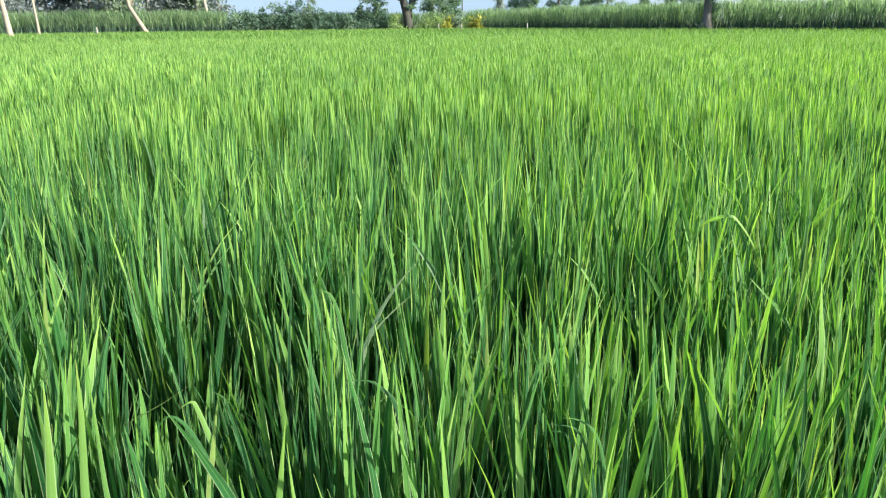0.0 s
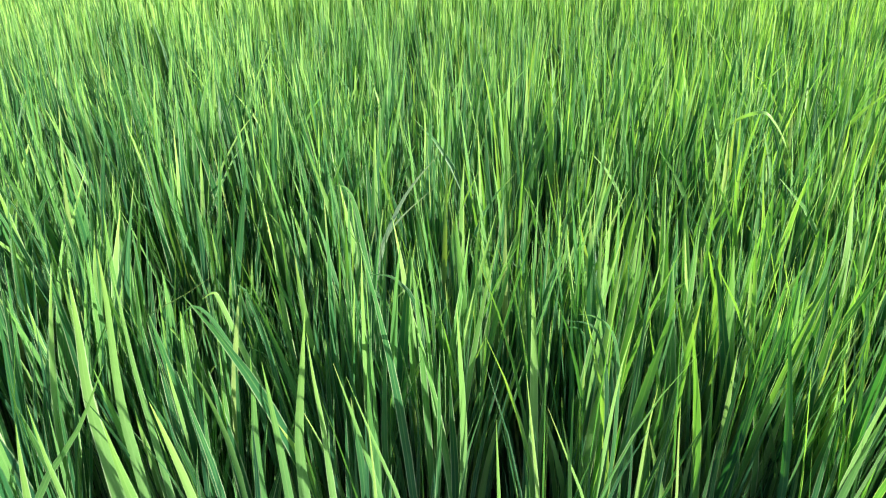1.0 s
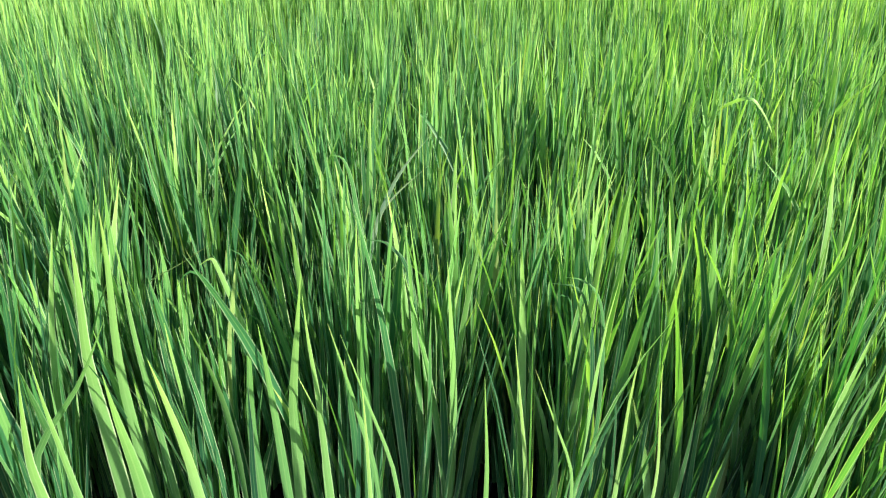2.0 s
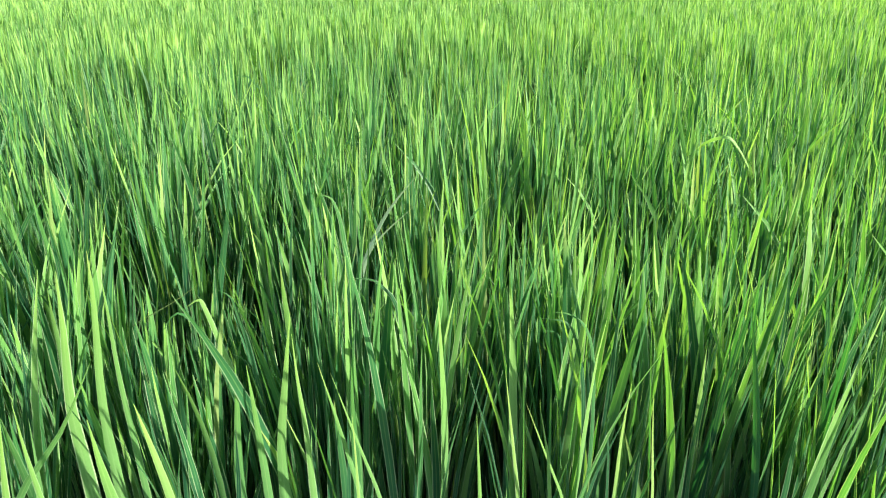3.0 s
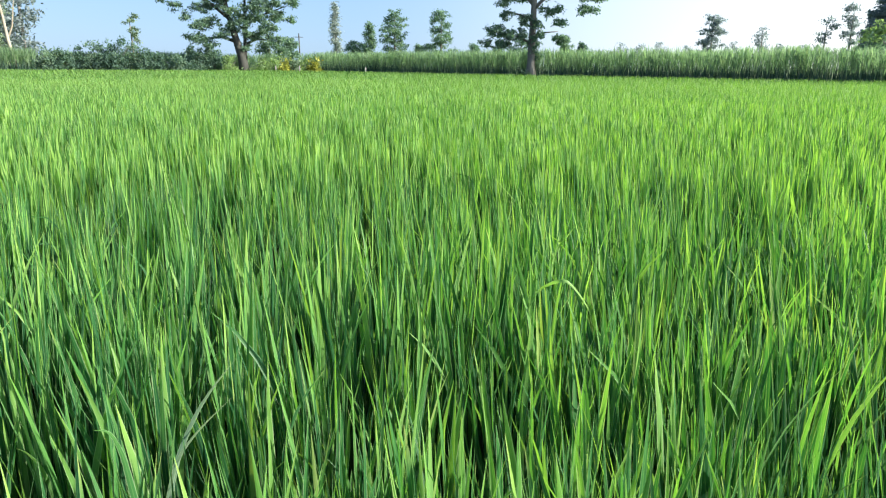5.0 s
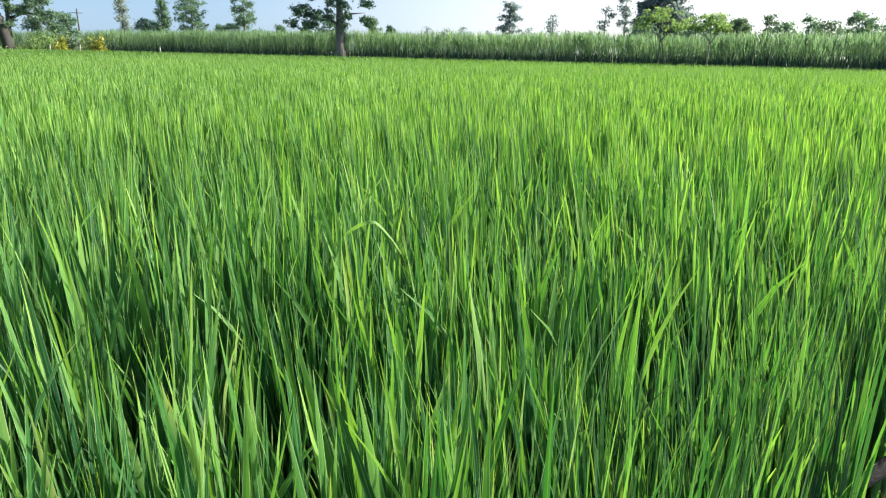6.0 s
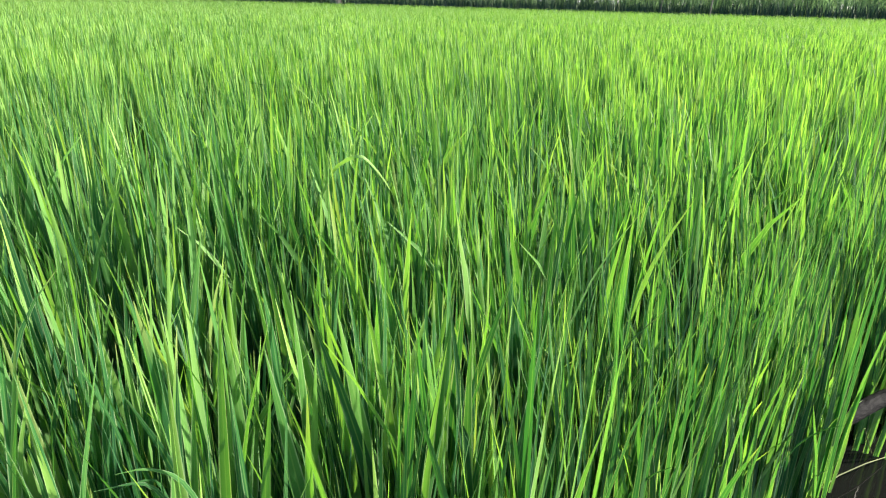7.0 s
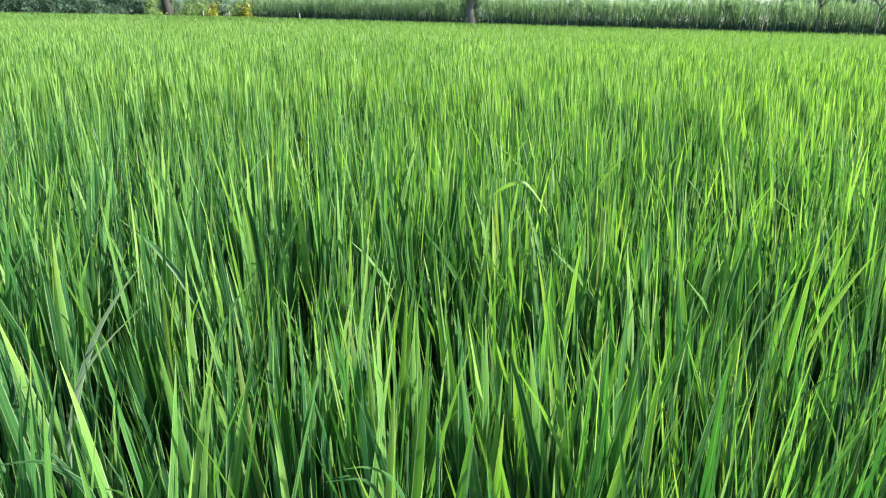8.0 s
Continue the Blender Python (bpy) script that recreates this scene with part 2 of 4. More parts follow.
# ---- building helpers ----
def mesh_of(name, verts, faces, material, uv=None, smooth=True):
    """A mesh from arrays: verts (n, 3), faces (m, 3 or 4), uv (n, 2) by vertex."""
    verts, faces = np.asarray(verts, np.float32), np.asarray(faces, np.int32)
    me = bpy.data.meshes.new(name)
    k = faces.shape[1]
    me.vertices.add(len(verts))
    me.vertices.foreach_set("co", verts.ravel())
    me.loops.add(faces.size)
    me.loops.foreach_set("vertex_index", faces.ravel())
    me.polygons.add(len(faces))
    me.polygons.foreach_set("loop_start", np.arange(0, faces.size, k, dtype=np.int32))
    me.polygons.foreach_set("use_smooth", np.full(len(faces), smooth))
    if uv is not None:
        layer = me.uv_layers.new(name="UVMap")
        layer.data.foreach_set("uv", np.asarray(uv, np.float32)[faces.ravel()].ravel())
    me.materials.append(material)
    me.update(calc_edges=True)
    return me


def part(name, me, parent, label=""):
    ob = new(name, me)
    ob.parent = parent
    return tagged(ob, label)


def blades(base, phi, th0, bend, length, width, twist, segs, ribbed):
    """Many leaf blades at once: each rises from its base, leans by th0 towards phi, bends over and tapers to a point."""
    n = len(base)
    s = np.linspace(0, 1, segs + 1)
    ang = th0[:, None] + bend[:, None] * s[None, :] ** 2.0
    mid = (ang[:, 1:] + ang[:, :-1]) / 2
    step = (length / segs)[:, None]
    run = np.concatenate([np.zeros((n, 1)), np.cumsum(np.sin(mid) * step, 1)], 1)
    rise = np.concatenate([np.zeros((n, 1)), np.cumsum(np.cos(mid) * step, 1)], 1)
    c, sn = np.cos(phi)[:, None], np.sin(phi)[:, None]
    mid_line = base[:, None, :] + np.stack([run * c, run * sn, rise], -1)
    sway = 0.012 * length[:, None] * np.sin(s[None, :] * 5.0 + phi[:, None] * 7.0) * s[None, :]
    mid_line = mid_line + np.stack([-sn * sway, c * sway, 0 * sway], -1)
    perp = np.stack([-sn + 0 * ang, c + 0 * ang, 0 * ang], -1)
    norm = np.stack([np.cos(ang) * c, np.cos(ang) * sn, -np.sin(ang)], -1)
    tw = twist[:, None] * (0.4 + 0.6 * s[None, :])
    side = perp * np.cos(tw)[..., None] + norm * np.sin(tw)[..., None]
    out = norm * np.cos(tw)[..., None] - perp * np.sin(tw)[..., None]
    prof = np.where(s < 0.3, 0.66 + 0.34 * s / 0.3, 1 - np.clip((s - 0.48) / 0.52, 0, 1) ** 1.7)
    prof[-1] = 0.03
    half = (width[:, None] * prof[None, :] / 2)[..., None]
    if ribbed:
        rows = np.stack([mid_line - side * half, mid_line + out * half * 0.20, mid_line + side * half], 2)
    else:
        rows = np.stack([mid_line - side * half, mid_line + side * half], 2)
    w = rows.shape[2]
    verts = rows.reshape(-1, 3)
    uv = np.stack(np.broadcast_arrays(np.linspace(0, 1, w)[None, None, :], s[None, :, None]), -1)
    uv = np.broadcast_to(uv, (n, segs + 1, w, 2)).reshape(-1, 2)
    a = (np.arange(segs)[:, None] * w + np.arange(w - 1)[None, :]).ravel()
    quad = np.stack([a, a + 1, a + w + 1, a + w], 1)
    faces = (quad[None] + (np.arange(n) * (segs + 1) * w)[:, None, None]).reshape(-1, 4)
    return verts, faces, uv


def tube(points, radii, sides=8, wobble=0.0, rng=None):
    """A tapering round limb along a line of points, closed at both ends."""
    pts = [Vector(p) for p in points]
    verts, faces = [], []
    for k, p in enumerate(pts):
        d = (pts[min(k + 1, len(pts) - 1)] - pts[max(k - 1, 0)]).normalized()
        u = d.cross(Vector((0.31, 0.95, 0.07))).normalized()
        v = d.cross(u)
        for j in range(sides):
            a = 2 * math.pi * j / sides
            r = radii[k] * (1 + (wobble * (rng.random() - 0.5) if rng is not None else 0))
            verts.append(p + (u * math.cos(a) + v * math.sin(a)) * r)
    for k in range(len(pts) - 1):
        for j in range(sides):
            a, b = k * sides + j, k * sides + (j + 1) % sides
            faces.append((a, b, b + sides, a + sides))
    for ring, p in ((0, pts[0]), (len(pts) - 1, pts[-1])):
        verts.append(p)
        tip = len(verts) - 1
        for j in range(0, sides):
            a, b = ring * sides + j, ring * sides + (j + 1) % sides
            faces.append((b, a, tip, tip) if ring == 0 else (a, b, tip, tip))
    return verts, faces


def tube_mesh(name, lines, material, sides=8, wobble=0.0, rng=None):
    """One mesh of several limbs: each a list of points and a list of radii."""
    bm = bmesh.new()
    for points, radii in lines:
        verts, faces = tube(points, radii, sides, wobble, rng)
        made = [bm.verts.new(v) for v in verts]
        for f in faces:
            ring = []
            for k in f:
                if made[k] not in ring:
                    ring.append(made[k])
            bm.faces.new(ring).smooth = True
    me = bpy.data.meshes.new(name)
    bm.normal_update()
    bm.to_mesh(me)
    bm.free()
    me.materials.append(material)
    return me


# ---- the plan: the far edge of the paddy, the near edge, the eye's neighbourhood ----
BEND = np.array((1.5, 68.9))
RIGHT_END = np.array((60.0, -12.2))
LEFT_END = np.array((-58.0, 53.0))
NEAR = np.array((0.25, 0.25))


def inside_field(p, inset=0.0):
    """Which of the points (n, 2) lie in the paddy, in front of its two far edges."""
    ok = np.ones(len(p), bool)
    for a, b in ((BEND, RIGHT_END), (LEFT_END, BEND)):
        d = (b - a) / np.linalg.norm(b - a)
        ok &= (p[:, 0] - a[0]) * d[1] - (p[:, 1] - a[1]) * d[0] > inset
    return ok


def near_edge(x):
    """The line along which the first hills of rice stand."""
    def step(c):
        return 1 / (1 + np.exp(-np.clip((x - c) * 14, -50, 50)))
    return 0.75 + 0.10 * step(0.62) + 0.06 * step(1.05) + 0.07 * step(1.55) + 0.08 * np.clip(x - 1.5, 0, 2.5) + 0.45 * np.clip(x - 2.20, 0, 1.6) + 0.02 * np.sin(x * 5.0)


# ---- ground, water ----
def sheet(name, corners, z, material, label, category):
    me = mesh_of(name, [(x, y, z) for x, y in corners], [tuple(range(len(corners)))], material, smooth=False)
    return tagged(new(name, me), label, category, kind="structure")


sheet("ground", [(-2500, -2500), (2500, -2500), (2500, 2500), (-2500, 2500)], -0.10, FIELD_EARTH, "flat farmland earth and stubble running to the horizon", "ground")


def paddy_bed():
    """The muddy bed of the paddy, gently uneven, a hand's width under the tops of the hills' feet."""
    xs, ys = np.linspace(-6, 9, 60), np.linspace(-1.2, 8, 40)
    gx, gy = np.meshgrid(xs, ys)
    z = np.array([noise.noise(Vector((x * 2.1, y * 2.1, 0))) for x, y in zip(gx.ravel(), gy.ravel())]) * 0.018 - 0.03
    verts = np.stack([gx.ravel(), gy.ravel(), z], 1)
    a = (np.arange(39)[:, None] * 60 + np.arange(59)[None, :]).ravel()
    me = mesh_of("paddy_bed", verts, np.stack([a, a + 1, a + 61, a + 60], 1), MUD)
    return tagged(new("paddy_bed", me), "dark wet mud bed of the flooded paddy", "mud", kind="structure")


paddy_bed()
sheet("water", [(-58, -1.2), (45, -1.2), (52.0, -1.2), (1.5, 68.9), (-58, 53.0)], 0.0, WATER, "still dark shallow water standing in the rice paddy", "water")


def earth_bank():
    """The low earth bank along the near side, behind the eye."""
    rng = np.random.default_rng(4)
    xs = np.linspace(-40, 48, 180)
    prof = [(-1.9, -0.08), (-1.5, 0.10), (-1.1, 0.17), (-0.6, 0.16), (-0.25, 0.08), (0.0, -0.06)]
    verts = [(x, y + 0.05 * math.sin(x * 1.7) + 0.03 * rng.random(), z + 0.02 * rng.random()) for x in xs for y, z in prof]
    a = (np.arange(179)[:, None] * 6 + np.arange(5)[None, :]).ravel()
    me = mesh_of("earth_bank", verts, np.stack([a, a + 6, a + 7, a + 1], 1), BANK)
    return tagged(new("earth_bank", me), "low trodden earth bank along the paddy's edge", "bank", kind="structure")


earth_bank()


# ---- the rice crop ----
def hill_leaves(rng, n, spread, tall, uneven=0.48, short=False, droop=0.0, folded=0.014):
    """Numbers for n leaves of one hill of rice round the origin: base, heading, lean, bend, length, width, twist."""
    phi = rng.uniform(0, 2 * math.pi, n)
    r = spread * np.sqrt(rng.random(n))
    top = tall * (1.06 - uneven * rng.random(n) ** 1.4)
    z = top - rng.uniform(0.16, 0.36, n) if short else rng.uniform(-0.01, 0.26, n) * tall / 0.66
    base = np.stack([r * np.cos(phi), r * np.sin(phi), z], 1)
    th0 = np.abs(rng.normal(0.04, 0.055, n))
    bend = np.abs(rng.normal(0.06, 0.11, n))
    nod = rng.random(n) < (0.05 if folded else 0.02)
    bend[nod] = rng.uniform(0.3, 1.0, nod.sum())
    th0 = th0 + droop * rng.uniform(0.2, 0.6, n)
    bend = bend + droop * rng.uniform(0.2, 1.4, n)
    over = rng.random(n) < folded
    bend[over] = rng.uniform(1.1, 2.4, over.sum())
    length = (top - z) / np.cos(th0 + bend * 0.25)
    length[over] *= 1.05
    width = 0.0058 + 0.0070 * rng.random(n) ** 1.2
    twist = rng.normal(0, 0.8, n)
    return base, phi + rng.normal(0, 1.3, n), th0, bend, length, width, twist


def scatter(rng, x0, x1, y0, y1, pitch, jitter=0.33):
    """Hills in rough rows over a rectangle."""
    gx, gy = np.meshgrid(np.arange(x0, x1, pitch), np.arange(y0, y1, pitch))
    p = np.stack([gx.ravel(), gy.ravel()], 1)
    return p + rng.uniform(-jitter, jitter, p.shape) * pitch


# the whole crop leans a little away from the near bank
SET_LEAN = 0.045


def side_lean(x):
    """Plants to either side lean a little inwards, more so towards the log."""
    return 0.085 * np.clip((x - 0.55) / 0.7, 0.0, 1.5) - 0.065 * np.clip(-x / 0.5, 0.0, 1.0)


NEAR_BOX = (-1.45, 2.35, 0.70, 2.05)


def in_near_box(p):
    x0, x1, y0, y1 = NEAR_BOX
    return (p[:, 0] > x0) & (p[:, 0] < x1) & (p[:, 1] > y0) & (p[:, 1] < y1)


def crop_zone(name, rng, d0, d1, pitch, per_hill, segs, widen, label, tall=0.645, uneven=0.48):
    """One ring of the crop between two distances, joined into one mesh."""
    far = d1 * 1.55 + 1
    p = scatter(rng, -far, far, 0.5, far, pitch)
    d = np.hypot(p[:, 0] - NEAR[0], p[:, 1] - NEAR[1]) * (1 + 0.36 * np.array([noise.noise(Vector((x * 7.3, y * 7.3, 5.0))) for x, y in p]))
    p = p[(d >= d0) & (d < d1) & inside_field(p, 0.3) & ~in_near_box(p) & (p[:, 1] > near_edge(p[:, 0]))]
    n = len(p) * per_hill
    base, phi, th0, bend, length, width, twist = hill_leaves(rng, n, 0.054 if d0 < 3.0 else 0.068 if d0 < 5.0 else min(0.085, pitch * 0.5), tall, uneven, d0 > 3.0, max(0.0, min(0.6, (d0 - 4.0) / 34)), 0.003 if d0 < 3.0 else 0.0)
    swell = np.array([noise.noise(Vector((x * 0.35, y * 0.35, 0))) for x, y in p]) * 0.05 + 1.0
    length = length * np.repeat(swell, per_hill)
    base[:, :2] += np.repeat(p, per_hill, 0)
    if pitch > 0.25:
        base[:, :2] += rng.uniform(-0.5, 0.5, (n, 2)) * pitch
    if segs == 1:
        th0 = th0 + 0.35 * bend
    verts, faces, uv = blades(base, phi, th0, bend, length, width * widen, twist, segs, False)
    # Farther blades use only the ramp's bright end, so they read as sunlit.
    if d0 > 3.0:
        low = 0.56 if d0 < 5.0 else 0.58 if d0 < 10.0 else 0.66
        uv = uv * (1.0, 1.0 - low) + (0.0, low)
    verts[:, 0] -= side_lean(verts[:, 0]) * verts[:, 2] * (0.5 if d0 < 5.0 else 0.0)
    verts[:, 1] += SET_LEAN * verts[:, 2]
    return tagged(new(name, mesh_of(name, verts, faces, RICE if d0 < 3.0 else RICE_MID_LIT if d0 < 10.0 else RICE_FAR_LIT, uv)), label, "rice crop", kind="stuff")


crop_rng = np.random.default_rng(11)
crop_zone("rice_crop", crop_rng, 0.0, 3.2, 0.182, 50, 4, 1.05, "dense knee-high green rice crop in dark paddy water")
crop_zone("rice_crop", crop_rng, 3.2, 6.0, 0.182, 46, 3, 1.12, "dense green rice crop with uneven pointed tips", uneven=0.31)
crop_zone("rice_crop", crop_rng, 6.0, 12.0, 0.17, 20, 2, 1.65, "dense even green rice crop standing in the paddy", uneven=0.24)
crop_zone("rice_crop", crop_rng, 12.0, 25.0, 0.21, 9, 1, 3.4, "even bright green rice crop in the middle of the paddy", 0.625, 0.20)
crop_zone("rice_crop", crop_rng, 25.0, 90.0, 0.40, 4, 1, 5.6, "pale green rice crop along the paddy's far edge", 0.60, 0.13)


def leaf_kinds(rng):
    """Leaf meshes that the nearest plants share: mostly upright, some arched or folded over."""
    kinds = []
    for k in range(36):
        arched = k >= 35
        one = np.zeros((1, 3))
        bend = rng.uniform(0.5, 0.9) if arched else rng.uniform(0.3, 0.8) if k > 31 else abs(rng.normal(0.08, 0.12))
        verts, faces, uv = blades(one, np.zeros(1), np.array([rng.uniform(0.0, 0.06)]), np.array([bend]), np.array([0.42]),
                                  np.array([0.0078 + 0.0095 * rng.random() ** 1.3]), np.array([rng.normal(0, 0.9)]), 8 if arched else 7, True)
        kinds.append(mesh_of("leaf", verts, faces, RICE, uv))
    return kinds


def tiller_kinds(rng):
    """Joined stems and inner leaves of a hill."""
    kinds = []
    for k in range(8):
        base, phi, th0, bend, length, width, twist = hill_leaves(rng, 60, 0.06, 0.52, folded=0.0)
        base[:, 2] = -0.02
        length += 0.12
        v1, f1, uv1 = blades(base, phi, th0, bend, length, width * 0.85, twist, 5, False)
        n = 12
        p2 = rng.uniform(0, 2 * math.pi, n)
        b2 = np.stack([0.04 * np.cos(p2), 0.04 * np.sin(p2), np.full(n, -0.03)], 1)
        v2, f2, uv2 = blades(b2, p2, rng.uniform(0.02, 0.16, n), np.zeros(n), rng.uniform(0.25, 0.36, n), np.full(n, 0.008), rng.normal(0, 1.5, n), 3, False)
        # Inner leaves keep to the ramp's dull foot: shade between blades painted in.
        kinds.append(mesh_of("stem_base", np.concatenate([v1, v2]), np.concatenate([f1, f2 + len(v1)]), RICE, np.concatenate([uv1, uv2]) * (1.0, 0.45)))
    return kinds


def near_rice():
    rng = np.random.default_rng(23)
    leaves, tillers = leaf_kinds(rng), tiller_kinds(rng)
    x0, x1, y0, y1 = NEAR_BOX
    p = scatter(rng, x0, x1, y0, y1, 0.158)
    p = p[in_near_box(p) & (p[:, 1] > near_edge(p[:, 0]))]
    edge = np.array(((0.68, 0.80), (0.77, 0.81), (0.87, 0.83), (0.96, 0.855), (1.06, 0.865), (1.17, 0.885), (1.25, 0.90), (1.33, 0.915), (1.42, 0.925), (1.50, 0.895), (1.64, 1.02), (1.76, 1.03), (1.90, 1.02), (2.04, 1.03), (1.84, 0.975), (1.97, 0.96), (2.10, 0.97), (1.10, 1.12), (1.20, 1.19), (1.31, 1.27), (0.90, 1.07), (0.62, 0.86), (0.53, 0.84), (0.98, 1.15), (1.06, 1.26), (0.84, 0.99)))
    for x, y in np.concatenate([p, edge]):
        plant = tagged(new("rice_plant"), "green rice plant with upright blades rooted in paddy water", "rice plant", "rice plants of the near paddy")
        plant.matrix_local = pose(x, y, 0, -math.degrees(SET_LEAN) + rng.normal(0, 1.0), rng.normal(0, 1.0) - math.degrees(side_lean(x)), 0)
        swell = 1.0 + 0.10 * noise.noise(Vector((x * 1.3, y * 1.3, 3.0))) - 0.42 * math.exp(-((x + 0.26) ** 2 + (y - 1.12) ** 2) / 0.028) - 0.26 * math.exp(-((x - 0.10) ** 2 + (y - 1.22) ** 2) / 0.025) - 0.15 * math.exp(-((x - 0.42) ** 2 + (y - 1.30) ** 2) / 0.06) - 0.30 * math.exp(-((x + 0.30) ** 2 + (y - 0.74) ** 2) / 0.02)
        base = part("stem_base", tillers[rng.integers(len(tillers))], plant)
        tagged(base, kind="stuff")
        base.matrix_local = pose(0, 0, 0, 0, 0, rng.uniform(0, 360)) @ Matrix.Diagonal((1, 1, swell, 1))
        front = y < near_edge(x) + 0.20
        fringe = 1.0
        if x > 0.70:
            fringe = 0.66 + 0.34 * min(1.0, max(0.0, (y - near_edge(x)) / 0.22))
        if 1.38 < x < 1.56 and y < 0.95:
            fringe = 0.52
        slim = 1.15 if front and x > 0.75 else 1.0
        for k in range(40 if front and x > 0.9 else 34):
            phi = rng.uniform(0, 2 * math.pi)
            r = 0.056 * math.sqrt(rng.random())
            z = rng.uniform(-0.01, 0.20) if y < near_edge(x) + 0.22 else rng.uniform(0.08, 0.28)
            top = 0.655 * swell * fringe * (1.06 - 0.46 * rng.random() ** 1.3) if k < 34 else rng.uniform(0.18, 0.48) * fringe
            z = z if k < 34 else rng.uniform(-0.01, 0.05)
            stretch = max(0.3, (top - z) / 0.41)
            lean = abs(rng.normal(1.2, 2.8)) if x > 1.0 else abs(rng.normal(1.6, 3.0))
            one = part("leaf", leaves[rng.integers(32 if front and fringe == 1.0 else len(leaves))], plant)
            one.matrix_local = (Matrix.Translation((r * math.cos(phi), r * math.sin(phi), z)) @ pose(0, 0, 0, 0, 0, math.degrees(phi) + rng.normal(0, 70))
                                @ pose(0, 0, 0, 0, lean, 0) @ Matrix.Diagonal((stretch, rng.uniform(0.85, 1.15) * slim, stretch, 1)))


near_rice()


# ---- single leaves that stand out of the crop ----
def ribbon(points, width, material, taper=1.6, steps=14, face=(0.25, -0.85, 0.45)):
    """A leaf blade along a smooth line through the points, broad at its foot and pointed at its end, creased along the middle."""
    pts = [Vector(p) for p in points]
    pts = [pts[0] * 2 - pts[1]] + pts + [pts[-1] * 2 - pts[-2]]
    line = []
    for k in range(1, len(pts) - 2):
        a, b, c, d = pts[k - 1:k + 3]
        n = max(3, steps // (len(pts) - 3))
        for q in np.linspace(0, 1, n, endpoint=False):
            line.append(0.5 * (2 * b + (c - a) * q + (2 * a - 5 * b + 4 * c - d) * q * q + (3 * b - a - 3 * c + d) * q ** 3))
    line.append(pts[-2])
    verts, uv = [], []
    for k, p in enumerate(line):
        v = k / (len(line) - 1)
        d = (line[min(k + 1, len(line) - 1)] - line[max(k - 1, 0)]).normalized()
        side = d.cross(Vector(face))
        side = side.normalized() if side.length > 1e-4 else Vector((1, 0, 0))
        out = side.cross(d)
        w = width / 2 * (min(1.0, 0.55 + v * 1.5) if v < 0.3 else max(0.03, 1 - ((v - 0.3) / 0.7) ** taper))
        for e, u in ((-1, 0.0), (0, 0.5), (1, 1.0)):
            verts.append(p + side * w * e + out * (0.22 * w if e == 0 else 0.0))
            uv.append((u, v))
    a = (np.arange(len(line) - 1)[:, None] * 3 + np.arange(2)[None, :]).ravel()
    return mesh_of("leaf", verts, np.stack([a, a + 1, a + 4, a + 3], 1), material, uv)


def marked_plant(label, leaves, material=RICE, face=(0.25, -0.85, 0.45)):
    """A rice plant known by a few leaves of its own shape: each a line of points and a width."""
    foot = Vector((leaves[0][0][0][0], leaves[0][0][0][1], 0.0))
    plant = tagged(new("rice_plant"), label, "rice plant", "rice plants of the near paddy")
    plant.location = foot
    for points, width in leaves:
        a, b = Vector(points[0]), Vector(points[1])
        root = a + (a - b) * min(1.0, 0.6 * a.z / max(0.05, b.z - a.z))
        root.z = -0.02
        rungs = max(1, round((a - root).length / max(0.03, (b - a).length)))
        line = [root.lerp(a, q / rungs) - foot for q in range(rungs)] + [Vector(p) - foot for p in points]
        part("leaf", ribbon(line, width, material, face=face), plant)


marked_plant("rice plant with one pale leaf arched over", [
    ([(0.735, 1.62, 0.36), (0.742, 1.60, 0.50), (0.755, 1.55, 0.615), (0.788, 1.49, 0.664), (0.822, 1.488, 0.641), (0.858, 1.485, 0.588), (0.872, 1.48, 0.545)], 0.0105),
    ([(0.73, 1.50, 0.50), (0.735, 1.50, 0.68)], 0.012)])
marked_plant("rice plant with crossed silvery-backed leaves", [
    ([(-0.035, 1.30, 0.24), (0.000, 1.30, 0.42), (0.035, 1.30, 0.515), (0.073, 1.30, 0.580), (0.122, 1.30, 0.640)], 0.010),
    ([(-0.020, 1.29, 0.34), (0.010, 1.29, 0.455), (0.049, 1.29, 0.515), (0.117, 1.29, 0.580)], 0.009)], SILVER)
marked_plant("rice plant with a leaf folded over flat", [
    ([(0.115, 0.88, 0.50), (0.105, 0.88, 0.585), (0.085, 0.88, 0.616), (0.070, 0.88, 0.626), (0.037, 0.88, 0.628)], 0.010),
    ([(0.13, 0.90, 0.45), (0.128, 0.90, 0.62)], 0.013)])
marked_plant("rice plant with curled drooping leaf tips", [
    ([(-0.115, 0.92, 0.40), (-0.122, 0.92, 0.491), (-0.131, 0.92, 0.541), (-0.138, 0.92, 0.575), (-0.155, 0.92, 0.588)], 0.010),
    ([(-0.134, 0.92, 0.347), (-0.159, 0.92, 0.470), (-0.178, 0.92, 0.556), (-0.186, 0.92, 0.571), (-0.204, 0.92, 0.560)], 0.011),
    ([(-0.15, 0.91, 0.40), (-0.185, 0.91, 0.52), (-0.215, 0.91, 0.555), (-0.245, 0.91, 0.520)], 0.009)])
marked_plant("rice plant with a thin leaf lying across", [([(-0.33, 0.985, 0.47), (-0.318, 0.98, 0.494), (-0.256, 0.98, 0.531), (-0.200, 0.98, 0.570)], 0.008)])
